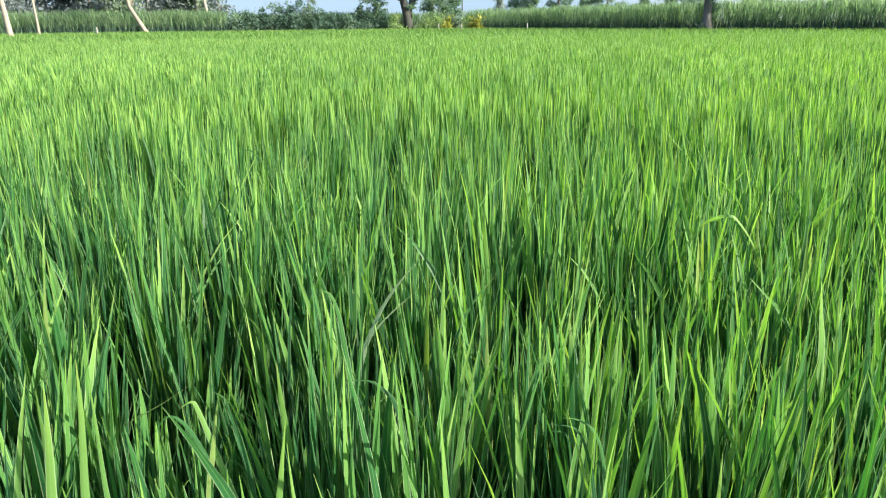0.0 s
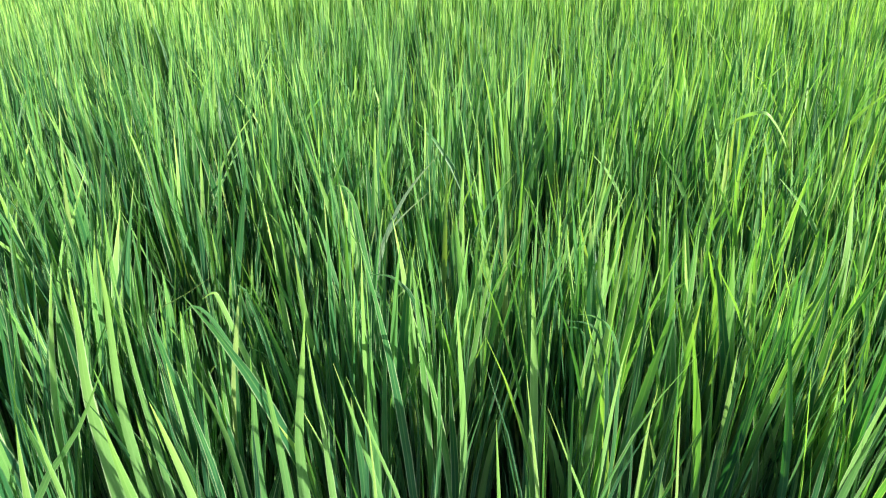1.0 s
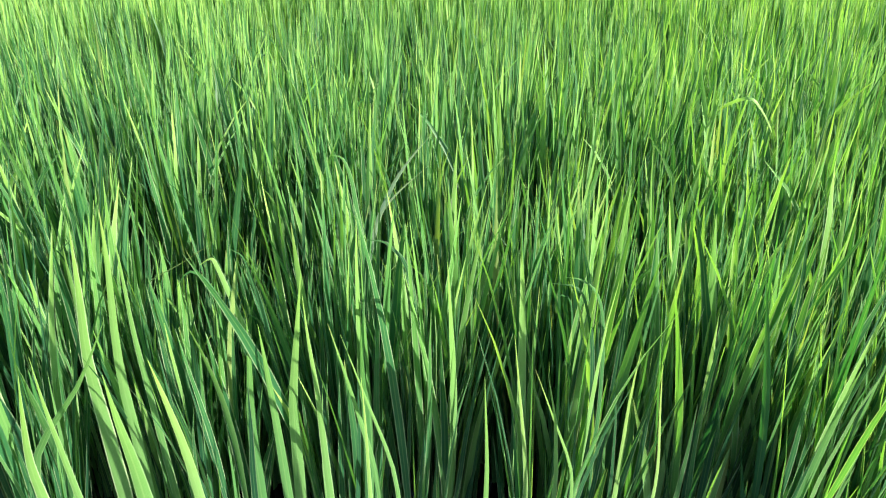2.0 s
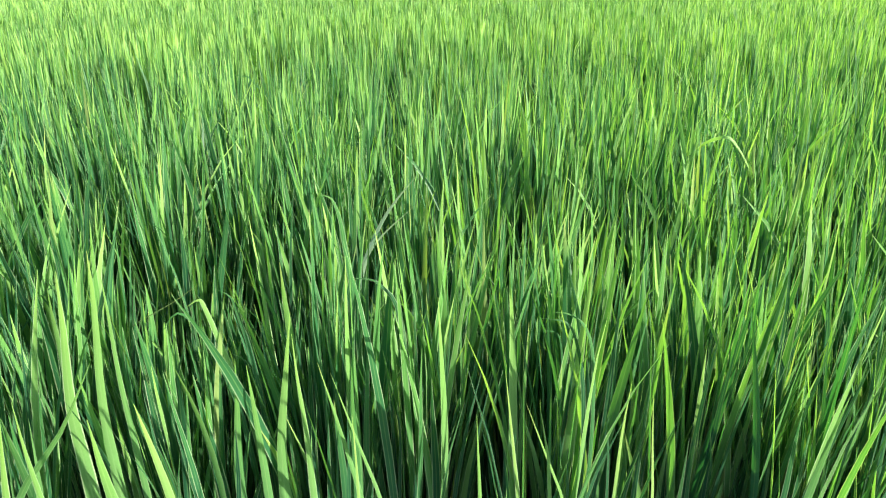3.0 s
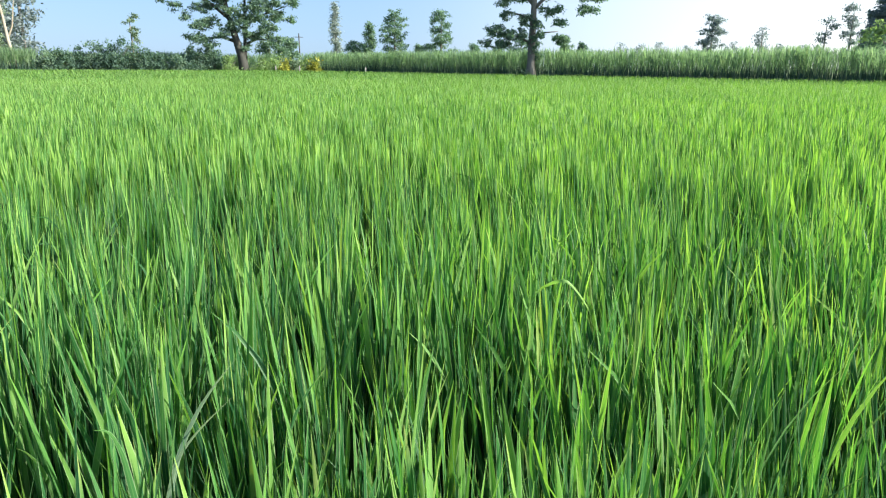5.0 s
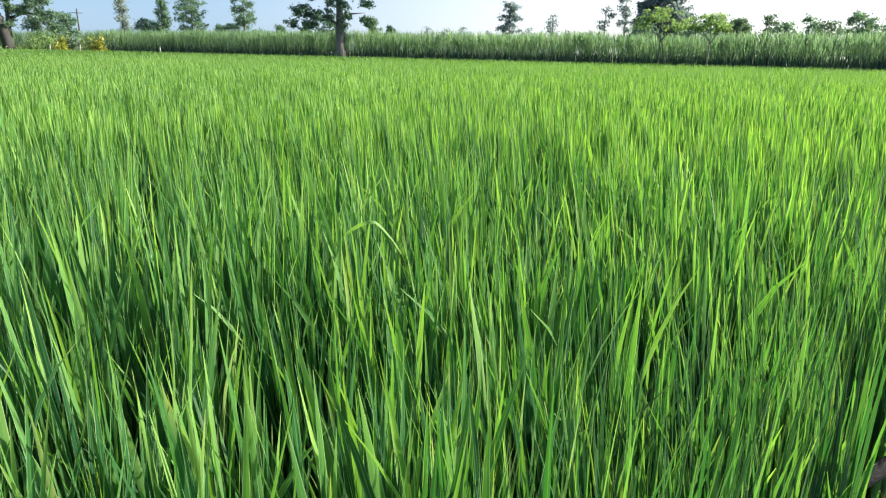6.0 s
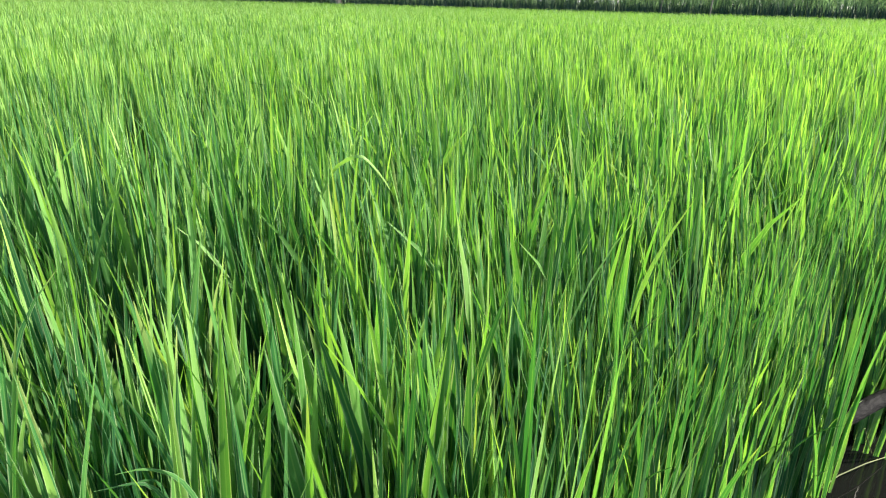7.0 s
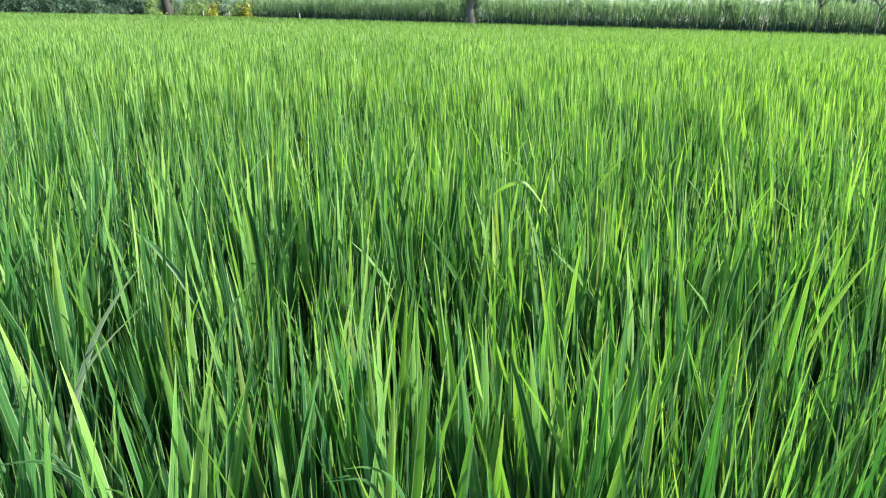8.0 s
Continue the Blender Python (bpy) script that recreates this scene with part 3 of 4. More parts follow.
marked_plant("rice plant with two hooked leaf tips", [
    ([(0.365, 0.80, 0.40), (0.355, 0.80, 0.510), (0.342, 0.80, 0.572), (0.326, 0.80, 0.606), (0.293, 0.80, 0.613)], 0.009),
    ([(0.375, 0.80, 0.42), (0.366, 0.80, 0.540), (0.352, 0.80, 0.596), (0.330, 0.80, 0.618), (0.308, 0.80, 0.622)], 0.007)])
marked_plant("rice plant with yellowing broad leaves", [
    ([(0.740, 1.03, 0.20), (0.719, 1.03, 0.369), (0.698, 1.03, 0.471), (0.681, 1.03, 0.555)], 0.019),
    ([(0.896, 1.00, 0.25), (0.885, 1.00, 0.38), (0.848, 1.00, 0.505)], 0.028)])
marked_plant("rice plant with tall pale upright leaves", [
    ([(0.835, 1.12, 0.35), (0.813, 1.12, 0.530), (0.800, 1.12, 0.599), (0.789, 1.12, 0.662)], 0.020),
    ([(0.85, 1.13, 0.35), (0.842, 1.13, 0.52), (0.836, 1.13, 0.63)], 0.017)])
marked_plant("rice plant with long bright green leaves", [
    ([(0.490, 0.92, 0.35), (0.486, 0.92, 0.560), (0.480, 0.92, 0.683)], 0.018),
    ([(0.475, 0.95, 0.40), (0.467, 0.95, 0.605), (0.460, 0.95, 0.678)], 0.018),
    ([(0.350, 0.90, 0.44), (0.340, 0.90, 0.520), (0.321, 0.90, 0.532), (0.298, 0.90, 0.528)], 0.006)])
marked_plant("rice plant with long pale leaves leaning outward", [
    ([(0.710, 0.900, 0.383), (0.707, 0.900, 0.498), (0.704, 0.900, 0.600)], 0.0090),
    ([(0.711, 0.900, 0.228), (0.683, 0.900, 0.382), (0.653, 0.900, 0.506)], 0.0083),
    ([(0.733, 0.900, 0.228), (0.726, 0.900, 0.338), (0.716, 0.900, 0.415)], 0.0068),
    ([(0.670, 0.900, 0.324), (0.656, 0.900, 0.403), (0.638, 0.900, 0.466)], 0.0090)], RICE_LIT)
marked_plant("rice plant with broad green leaves at the edge", [
    ([(0.769, 0.880, 0.227), (0.732, 0.880, 0.357), (0.705, 0.880, 0.483)], 0.0136),
    ([(0.804, 0.880, 0.228), (0.787, 0.880, 0.313), (0.777, 0.880, 0.370)], 0.0151),
    ([(0.838, 0.880, 0.217), (0.809, 0.880, 0.337), (0.767, 0.880, 0.485)], 0.0113),
    ([(0.661, 0.880, 0.235), (0.616, 0.880, 0.419), (0.578, 0.880, 0.592)], 0.0106)], RICE)
marked_plant("rice plant with sunlit straight blades", [
    ([(0.501, 0.860, 0.252), (0.490, 0.860, 0.346), (0.477, 0.860, 0.443)], 0.0098),
    ([(0.545, 0.860, 0.228), (0.536, 0.860, 0.348), (0.528, 0.860, 0.494), (0.526, 0.860, 0.541)], 0.0098),
    ([(0.461, 0.860, 0.225), (0.451, 0.860, 0.367), (0.441, 0.860, 0.467)], 0.0098),
    ([(0.616, 0.860, 0.304), (0.593, 0.860, 0.415), (0.565, 0.860, 0.514)], 0.0060),
    ([(0.517, 0.860, 0.289), (0.501, 0.860, 0.433), (0.480, 0.860, 0.512)], 0.0045)], RICE_LIT)
marked_plant("rice plant with thin fresh green blades", [
    ([(0.629, 0.890, 0.236), (0.592, 0.890, 0.366), (0.558, 0.890, 0.471), (0.538, 0.890, 0.511)], 0.0090),
    ([(0.575, 0.890, 0.234), (0.575, 0.890, 0.409), (0.587, 0.890, 0.521)], 0.0068),
    ([(0.408, 0.890, 0.382), (0.420, 0.890, 0.508), (0.428, 0.890, 0.565)], 0.0075),
    ([(0.709, 0.890, 0.200), (0.704, 0.890, 0.324), (0.697, 0.890, 0.413)], 0.0106)], RICE)
marked_plant("young rice plant with broad pale sunlit leaves", [
    ([(-0.345, 0.82, 0.458), (-0.326, 0.82, 0.58), (-0.314, 0.82, 0.668)], 0.0231),
    ([(-0.301, 0.82, 0.459), (-0.278, 0.82, 0.615), (-0.269, 0.82, 0.696)], 0.0158),
    ([(-0.268, 0.82, 0.508), (-0.262, 0.82, 0.607), (-0.259, 0.82, 0.673)], 0.0109),
    ([(-0.4, 0.74, 0.358), (-0.311, 0.74, 0.481), (-0.25, 0.74, 0.586)], 0.0134)], RICE_LIT)
marked_plant("rice plant with short wide lime-green leaves", [
    ([(-0.24, 0.7, 0.387), (-0.244, 0.7, 0.465), (-0.245, 0.7, 0.535)], 0.0267),
    ([(-0.359, 0.68, 0.407), (-0.345, 0.68, 0.483), (-0.33, 0.68, 0.548)], 0.0207),
    ([(-0.202, 0.76, 0.341), (-0.213, 0.76, 0.445), (-0.222, 0.76, 0.511)], 0.0158),
    ([(-0.33, 0.7, 0.384), (-0.33, 0.7, 0.481), (-0.326, 0.7, 0.56)], 0.0121)], RICE_LIT)
marked_plant("rice plant with a tuft of lit pointed leaves", [
    ([(-0.128, 0.82, 0.346), (-0.116, 0.82, 0.452), (-0.108, 0.82, 0.537)], 0.017),
    ([(-0.09, 0.82, 0.346), (-0.092, 0.82, 0.453), (-0.094, 0.82, 0.528)], 0.0146),
    ([(-0.067, 0.84, 0.372), (-0.049, 0.84, 0.496), (-0.033, 0.84, 0.597)], 0.0182),
    ([(-0.018, 0.8, 0.432), (-0.022, 0.8, 0.519), (-0.023, 0.8, 0.59)], 0.0121)], RICE_LIT)
marked_plant("rice plant with long leaves leaning out over water", [
    ([(0.059, 0.78, 0.303), (0.033, 0.78, 0.451), (0.011, 0.78, 0.56)], 0.009),
    ([(0.091, 0.74, 0.35), (0.061, 0.74, 0.47), (0.035, 0.74, 0.572)], 0.0072),
    ([(0.065, 0.7, 0.396), (0.065, 0.7, 0.473), (0.064, 0.7, 0.543)], 0.0081)], RICE_LIT)
marked_plant("rice plant with slender lit leaves at the paddy's edge", [
    ([(0.218, 0.72, 0.377), (0.214, 0.72, 0.456), (0.21, 0.72, 0.528)], 0.0099),
    ([(0.278, 0.78, 0.309), (0.263, 0.78, 0.437), (0.249, 0.78, 0.548)], 0.009),
    ([(0.338, 0.76, 0.334), (0.306, 0.76, 0.427), (0.275, 0.76, 0.512)], 0.0072)], RICE_LIT)
marked_plant("rice plant with a blunt broken-off leaf", [
    ([(0.449, 0.74, 0.36), (0.436, 0.74, 0.46), (0.426, 0.74, 0.541)], 0.0072),
    ([(0.412, 0.78, 0.313), (0.409, 0.78, 0.44), (0.412, 0.78, 0.533)], 0.0099)], RICE_LIT)
marked_plant("rice plant with broad dark green upright leaves", [
    ([(0.41, 0.95, 0.443), (0.415, 0.95, 0.544), (0.417, 0.95, 0.648)], 0.0125),
    ([(0.352, 0.85, 0.547), (0.349, 0.85, 0.596), (0.343, 0.85, 0.641)], 0.0085),
    ([(0.316, 0.95, 0.538), (0.299, 0.95, 0.613), (0.282, 0.95, 0.663)], 0.0074)])
marked_plant("tall rice plant with pale lit leaf faces", [
    ([(0.357, 1.05, 0.559), (0.366, 1.05, 0.654), (0.367, 1.05, 0.742)], 0.0074),
    ([(0.382, 1.1, 0.555), (0.394, 1.1, 0.67), (0.402, 1.1, 0.755)], 0.0092),
    ([(0.489, 1.05, 0.537), (0.477, 1.05, 0.631), (0.467, 1.05, 0.715)], 0.0074)], RICE_LIT)
marked_plant("rice plant with smooth glossy mid-green leaves", [
    ([(0.478, 0.95, 0.414), (0.474, 0.95, 0.524), (0.47, 0.95, 0.647)], 0.0125),
    ([(0.559, 0.95, 0.43), (0.561, 0.95, 0.533), (0.561, 0.95, 0.627)], 0.0131),
    ([(0.649, 1, 0.378), (0.636, 1, 0.472), (0.618, 1, 0.591)], 0.0111)])
marked_plant("rice plant with a pair of pale narrow leaves", [
    ([(0.768, 1, 0.26), (0.765, 1, 0.432), (0.764, 1, 0.557)], 0.0122),
    ([(0.925, 1, 0.206), (0.924, 1, 0.319), (0.923, 1, 0.424)], 0.0142),
    ([(0.84, 1.1, 0.494), (0.837, 1.1, 0.581), (0.83, 1.1, 0.654)], 0.0111)], RICE_LIT)
marked_plant("rice plant with pale broad leaves before darker ones", [
    ([(0.667, 0.9, 0.373), (0.668, 0.9, 0.475), (0.661, 0.9, 0.569)], 0.0164),
    ([(0.751, 0.92, 0.34), (0.748, 0.92, 0.442), (0.747, 0.92, 0.535)], 0.0089),
    ([(0.817, 0.93, 0.285), (0.817, 0.93, 0.364), (0.815, 0.93, 0.458)], 0.0106)], RICE_LIT, (-0.6, -0.7, 0.4))
marked_plant("rice plant with stiff bright leaves at the paddy's edge", [
    ([(0.933, 0.9, 0.259), (0.929, 0.9, 0.354), (0.928, 0.9, 0.45)], 0.0112),
    ([(1.006, 0.88, 0.244), (1.006, 0.88, 0.298), (1.005, 0.88, 0.36)], 0.0111),
    ([(0.897, 0.92, 0.259), (0.902, 0.92, 0.399), (0.91, 0.92, 0.525)], 0.0108)], RICE_LIT, (-0.6, -0.7, 0.4))
marked_plant("rice plant with upright lit leaves over dark water", [
    ([(1.169, 0.94, 0.152), (1.154, 0.94, 0.267), (1.137, 0.94, 0.374)], 0.0136),
    ([(1.303, 0.95, 0.089), (1.266, 0.95, 0.258), (1.246, 0.95, 0.403)], 0.0125),
    ([(1.224, 0.93, 0.111), (1.233, 0.93, 0.221), (1.25, 0.93, 0.322)], 0.0124)], RICE_LIT, (-0.6, -0.7, 0.4))
marked_plant("rice plant with a leaf tip nodding over", [([(0.03, 1.00, 0.50), (0.019, 1.00, 0.620), (0.014, 1.00, 0.667), (0.004, 1.00, 0.698), (-0.012, 1.00, 0.704)], 0.011)])
marked_plant("yellow-green rice shoots rising behind a log", [
    ([(1.765 + 0.004 * k, 0.925 - 0.006 * k + 0.004 * (k % 3), 0.06), (1.77 + 0.006 * k, 0.93 - 0.007 * k + 0.006 * (k % 3), 0.18 + 0.04 * (k % 2)), (1.778 + 0.009 * k, 0.94 - 0.009 * k + 0.012 * (k % 3), 0.27 + 0.06 * (k % 5))], 0.0055) for k in range(11)], RICE_LIT, (-0.85, -0.3, 0.4))
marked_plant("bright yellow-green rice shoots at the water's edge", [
    ([(1.47 + 0.009 * k, 0.875 + 0.009 * (k % 4), 0.04), (1.478 + 0.012 * k, 0.878 + 0.011 * (k % 4), 0.13 + 0.03 * (k % 3)), (1.488 + 0.017 * k, 0.88 + 0.012 * (k % 4), 0.21 + 0.045 * (k % 4))], 0.0075) for k in range(10)], RICE_LIT, (-0.85, -0.3, 0.4))


def straw(points, label):
    me = tube_mesh("straw", [(points, [0.0014, 0.0015, 0.0013, 0.0008])], STRAW, 6)
    tagged(new("straw", me), label, "straw")


straw([(1.785, 0.895, 0.004), (1.765, 0.905, 0.045), (1.752, 0.91, 0.075), (1.735, 0.912, 0.068)], "bent dead stalk hooked over beside the log")
straw([(1.50, 0.872, 0.02), (1.60, 0.872, 0.035), (1.70, 0.868, 0.03), (1.79, 0.868, 0.012)], "thin creeping grass stem lying over the water")
straw([(1.455, 0.93, 0.0), (1.458, 0.93, 0.05), (1.462, 0.928, 0.09), (1.468, 0.926, 0.12)], "short brown dead stalk standing in mud")


# ---- the log in the water ----
def log_in_water():
    rng = random.Random(3)
    line = [(1.595, 0.893, 0.150), (1.61, 0.894, 0.154), (1.66, 0.897, 0.158), (1.72, 0.896, 0.162), (1.78, 0.893, 0.162), (1.85, 0.886, 0.161), (1.93, 0.877, 0.158), (2.05, 0.863, 0.150),
            (2.20, 0.835, 0.128), (2.40, 0.795, 0.075), (2.62, 0.76, -0.05)]
    radii = [0.007, 0.012, 0.015, 0.016, 0.017, 0.018, 0.020, 0.022, 0.025, 0.028, 0.026]
    me = tube_mesh("log", [(line, radii)], WOOD, 14, 0.34, rng)
    tagged(new("log", me), "dark grey weathered crooked log lying over paddy water", "log")


log_in_water()


# ---- sugar cane beyond the paddy ----
def cane_strip(name, a, b, depth, tall, seed, label, rise=0.0):
    """A strip of standing cane along one far edge: long arching leaves on thin stalks."""
    rng = np.random.default_rng(seed)
    a, b = np.asarray(a, float), np.asarray(b, float)
    run = np.linalg.norm(b - a)
    d = (b - a) / run
    back = np.array((d[1], -d[0]))
    n = int(run * 54)
    u, w = rng.uniform(0, run, n), depth * rng.random(n) ** 1.4
    p = a + d * u[:, None] + back * w[:, None]
    swell = np.array([noise.noise(Vector((x * 0.22, y * 0.22, 7.0))) for x, y in p]) * 0.10 + np.array([noise.noise(Vector((x * 0.9, y * 0.9, 2.0))) for x, y in p]) * 0.06 + 1.0
    h = tall * swell * rng.uniform(0.9, 1.06, n) * (1 + rise * np.clip((52 - u) / 30, 0, 1))
    per = 8
    m = n * per
    z = np.repeat(h, per) * (0.26 + 0.54 * rng.random(m) ** 0.75)
    base = np.concatenate([np.repeat(p, per, 0) + rng.normal(0, 0.06, (m, 2)), z[:, None]], 1)
    th0 = np.abs(rng.normal(0.16, 0.12, m))
    bend = np.abs(rng.normal(0.55, 0.5, m))
    length = np.minimum((np.repeat(h, per) - z) * 1.10 + 0.08, 0.95) * rng.uniform(0.75, 1.1, m)
    v1, f1, uv1 = blades(base, rng.uniform(0, 2 * math.pi, m), th0, bend, length, rng.uniform(0.022, 0.045, m), rng.normal(0, 0.7, m), 3, False)
    k = n * 4
    q = np.repeat(p, 4, 0) + rng.normal(0, 0.12, (k, 2))
    stalk = np.concatenate([q, np.full((k, 1), -0.1)], 1)
    v2, f2, uv2 = blades(stalk, rng.uniform(0, 6.28, k), np.abs(rng.normal(0.03, 0.04, k)), np.abs(rng.normal(0, 0.15, k)), np.repeat(h, 4) * rng.uniform(0.35, 0.72, k), rng.uniform(0.03, 0.06, k), rng.normal(0, 1.5, k), 2, False)
    tagged(new("cane_stalks", mesh_of("cane_stalks", v2, f2, SHADED_CANE_STALK, uv2)), "crowded sugarcane stalks, coloured dark as shade under the leaves", "sugarcane", kind="stuff")
    return tagged(new(name, mesh_of(name, v1, f1, CANE, uv1)), label, "sugarcane", kind="stuff")


cane_strip("sugarcane", RIGHT_END, BEND + (0.6, -0.8), 5.5, 2.2, 31, "tall dense sugarcane standing behind the rice paddy", 0.20)
cane_strip("sugarcane", (-20.0, 63.2), LEFT_END, 7.0, 2.3, 32, "tall sugarcane with pale stalks beside a grove")


cane_strip("sugarcane", BEND + (-0.8, 2.2), (-20.0, 65.6), 4.0, 2.0, 33, "pale green sugarcane showing over a hedge")


# ---- trees ----
def clumps(rng, blobs, count, leaf, clump=0.5, per=34):
    """A crown of many small leaves in uneven clumps over a few ellipsoids: (x, y, z, rx, ry, rz, share)."""
    total = sum(b[6] for b in blobs)
    pos = []
    for x, y, z, rx, ry, rz, share in blobs:
        m = int(count * share / total)
        seeds = max(6, m // per)
        d = rng.normal(size=(seeds, 3))
        d /= np.linalg.norm(d, axis=1)[:, None]
        c = d * (rng.random(seeds)[:, None] ** 0.45) * (rx, ry, rz) + (x, y, z)
        q = c[rng.integers(seeds, size=m)] + rng.normal(size=(m, 3)) * clump * np.array((1, 1, 0.62)) * rng.uniform(0.6, 1.1, (m, 1))
        pos.append(q)
    p = np.concatenate(pos)
    m = len(p)
    ax = rng.normal(size=(m, 3))
    ax /= np.linalg.norm(ax, axis=1)[:, None]
    up = rng.normal(size=(m, 3)) * 0.6 + np.array((0, 0, 1.0))
    side = np.cross(ax, up)
    side /= np.linalg.norm(side, axis=1)[:, None]
    size = leaf * rng.uniform(0.6, 1.35, (m, 1))
    verts = np.stack([p - ax * size, p - side * size * 0.45 + ax * size * 0.1, p + ax * size, p + side * size * 0.45 + ax * size * 0.1], 1).reshape(-1, 3)
    faces = np.arange(m * 4).reshape(-1, 4)
    return verts, faces


def tree(name, place, label, category, limbs, blobs, count, leaf, bark, foliage, seed, clump=0.5, sides=9, per=34):
    """A trunk with limbs and a crown of leaves, at its place on the ground."""
    rng = np.random.default_rng(seed)
    root = tagged(new(name), label, category)
    root.location = (*place, -0.1)
    if limbs:
        part("trunk", tube_mesh("trunk", limbs[:1], bark, sides, 0.16, random.Random(seed)), root)
        for limb in limbs[1:]:
            part("limb", tube_mesh("limb", [limb], bark, 6, 0.1, random.Random(seed + 1)), root)
    verts, faces = clumps(rng, blobs, count, leaf, clump, per)
    part("crown", mesh_of("crown", verts, faces, foliage, smooth=False), root)
    return root


def at(bearing, reach):
    """A place on the ground by its bearing from the near eye, degrees to the right of ahead, and its distance."""
    return 0.25 + reach * math.sin(radians(bearing)), 0.32 + reach * math.cos(radians(bearing))


# the two spreading trees on the far edge; x runs along the view's right at each tree
def facing(bearing, x, depth=0.0):
    """x metres to the right and depth metres beyond, as the near eye looks along the bearing."""
    b = radians(bearing)
    return x * math.cos(b) + depth * math.sin(b), -x * math.sin(b) + depth * math.cos(b)


def limb(bearing, points, radii):
    return [(*facing(bearing, x, d), z) for x, d, z in points], radii


def blob(bearing, x, d, z, r, rz, share):
    fx, fy = facing(bearing, x, d)
    return fx, fy, z, r, r, rz, share


def crown(bearing, rows):
    """Blobs of foliage from rows of x, z, half width, half height, share."""
    return [blob(bearing, x, 0.35 * math.sin(3.1 * x + z), z, r * 1.06, rz * 1.06, share) for x, z, r, rz, share in rows]


tree("tree", at(21.25, 49.0), "spreading broad-leaved tree with a straight buttressed trunk", "tree",
     [limb(21.25, [(0.0, 0, 0), (-0.02, 0, 0.5), (-0.05, 0, 1.2), (-0.06, 0, 2.6), (-0.02, 0, 4.5), (0.0, 0, 6.5), (0.05, 0, 8.5), (0.1, 0, 11.5)], [0.58, 0.42, 0.32, 0.25, 0.21, 0.17, 0.12, 0.05]),
      limb(21.25, [(-0.05, 0, 5.4), (-0.9, 0.2, 6.3), (-2.4, 0.3, 6.9), (-4.6, 0.3, 7.0)], [0.15, 0.11, 0.07, 0.03]),
      limb(21.25, [(0.0, 0, 5.1), (0.7, -0.2, 5.8), (2.4, -0.3, 6.3), (4.7, 0.0, 5.9)], [0.15, 0.11, 0.07, 0.03]),
      limb(21.25, [(-0.05, 0, 4.4), (-0.9, 0.3, 4.7), (-2.0, 0.3, 5.0)], [0.10, 0.07, 0.03]),
      limb(21.25, [(-0.06, 0, 2.7), (-0.9, 0.3, 3.2), (-2.2, 0.4, 3.5), (-3.2, 0.4, 3.1)], [0.10, 0.08, 0.05, 0.02]),
      limb(21.25, [(-0.03, 0, 3.2), (0.8, 0.1, 3.5), (1.8, 0.2, 3.6)], [0.09, 0.06, 0.02]),
      limb(21.25, [(0.0, 0, 6.4), (-0.8, 1.2, 7.6), (-1.8, 2.2, 9.0)], [0.12, 0.08, 0.03]),
      limb(21.25, [(0.0, 0, 6.2), (0.9, -1.2, 7.4), (2.2, -2.0, 9.0)], [0.12, 0.08, 0.03])],
     crown(21.25, [(-3.1, 7.3, 1.3, 0.7, 2.2), (-4.5, 6.95, 0.6, 0.3, 0.5), (-1.5, 7.2, 1.2, 0.7, 1.8), (-1.6, 6.0, 1.2, 0.45, 1.2), (-2.2, 5.5, 0.4, 0.3, 0.25),
                   (-1.9, 4.7, 0.4, 0.4, 0.35), (-2.6, 3.6, 0.9, 0.4, 0.9), (-1.4, 3.4, 0.9, 0.5, 0.9), (-3.2, 2.75, 0.5, 0.3, 0.35), (-1.9, 2.7, 0.8, 0.35, 0.6),
                   (-0.4, 4.4, 0.6, 0.4, 0.5), (0.4, 4.1, 0.6, 0.4, 0.4), (0.2, 2.4, 0.35, 0.8, 0.45), (0.35, 1.5, 0.25, 0.4, 0.15), (0.4, 3.3, 0.5, 0.4, 0.3),
                   (1.2, 5.0, 0.8, 0.4, 0.8), (1.7, 4.2, 0.6, 0.3, 0.4), (1.9, 3.1, 0.6, 0.5, 0.6), (1.0, 6.3, 0.9, 0.5, 0.9), (2.6, 6.5, 1.0, 0.7, 1.5),
                   (3.9, 6.0, 0.9, 0.6, 1.3), (4.7, 5.9, 0.5, 0.3, 0.4), (3.7, 5.0, 0.7, 0.25, 0.5), (3.0, 7.5, 1.0, 0.6, 1.4), (0.6, 7.5, 1.2, 0.6, 1.5),
                   (-2.6, 8.5, 1.3, 0.6, 1.8), (0.0, 8.7, 1.6, 0.7, 2.2), (2.3, 8.6, 1.3, 0.6, 1.8), (-1.2, 10.0, 1.4, 0.7, 1.8), (1.2, 10.1, 1.4, 0.7, 1.8), (0.0, 11.3, 1.2, 0.5, 1.2)]),
     33000, 0.10, BARK, TREE_LEAF, 51, 0.17, per=52)

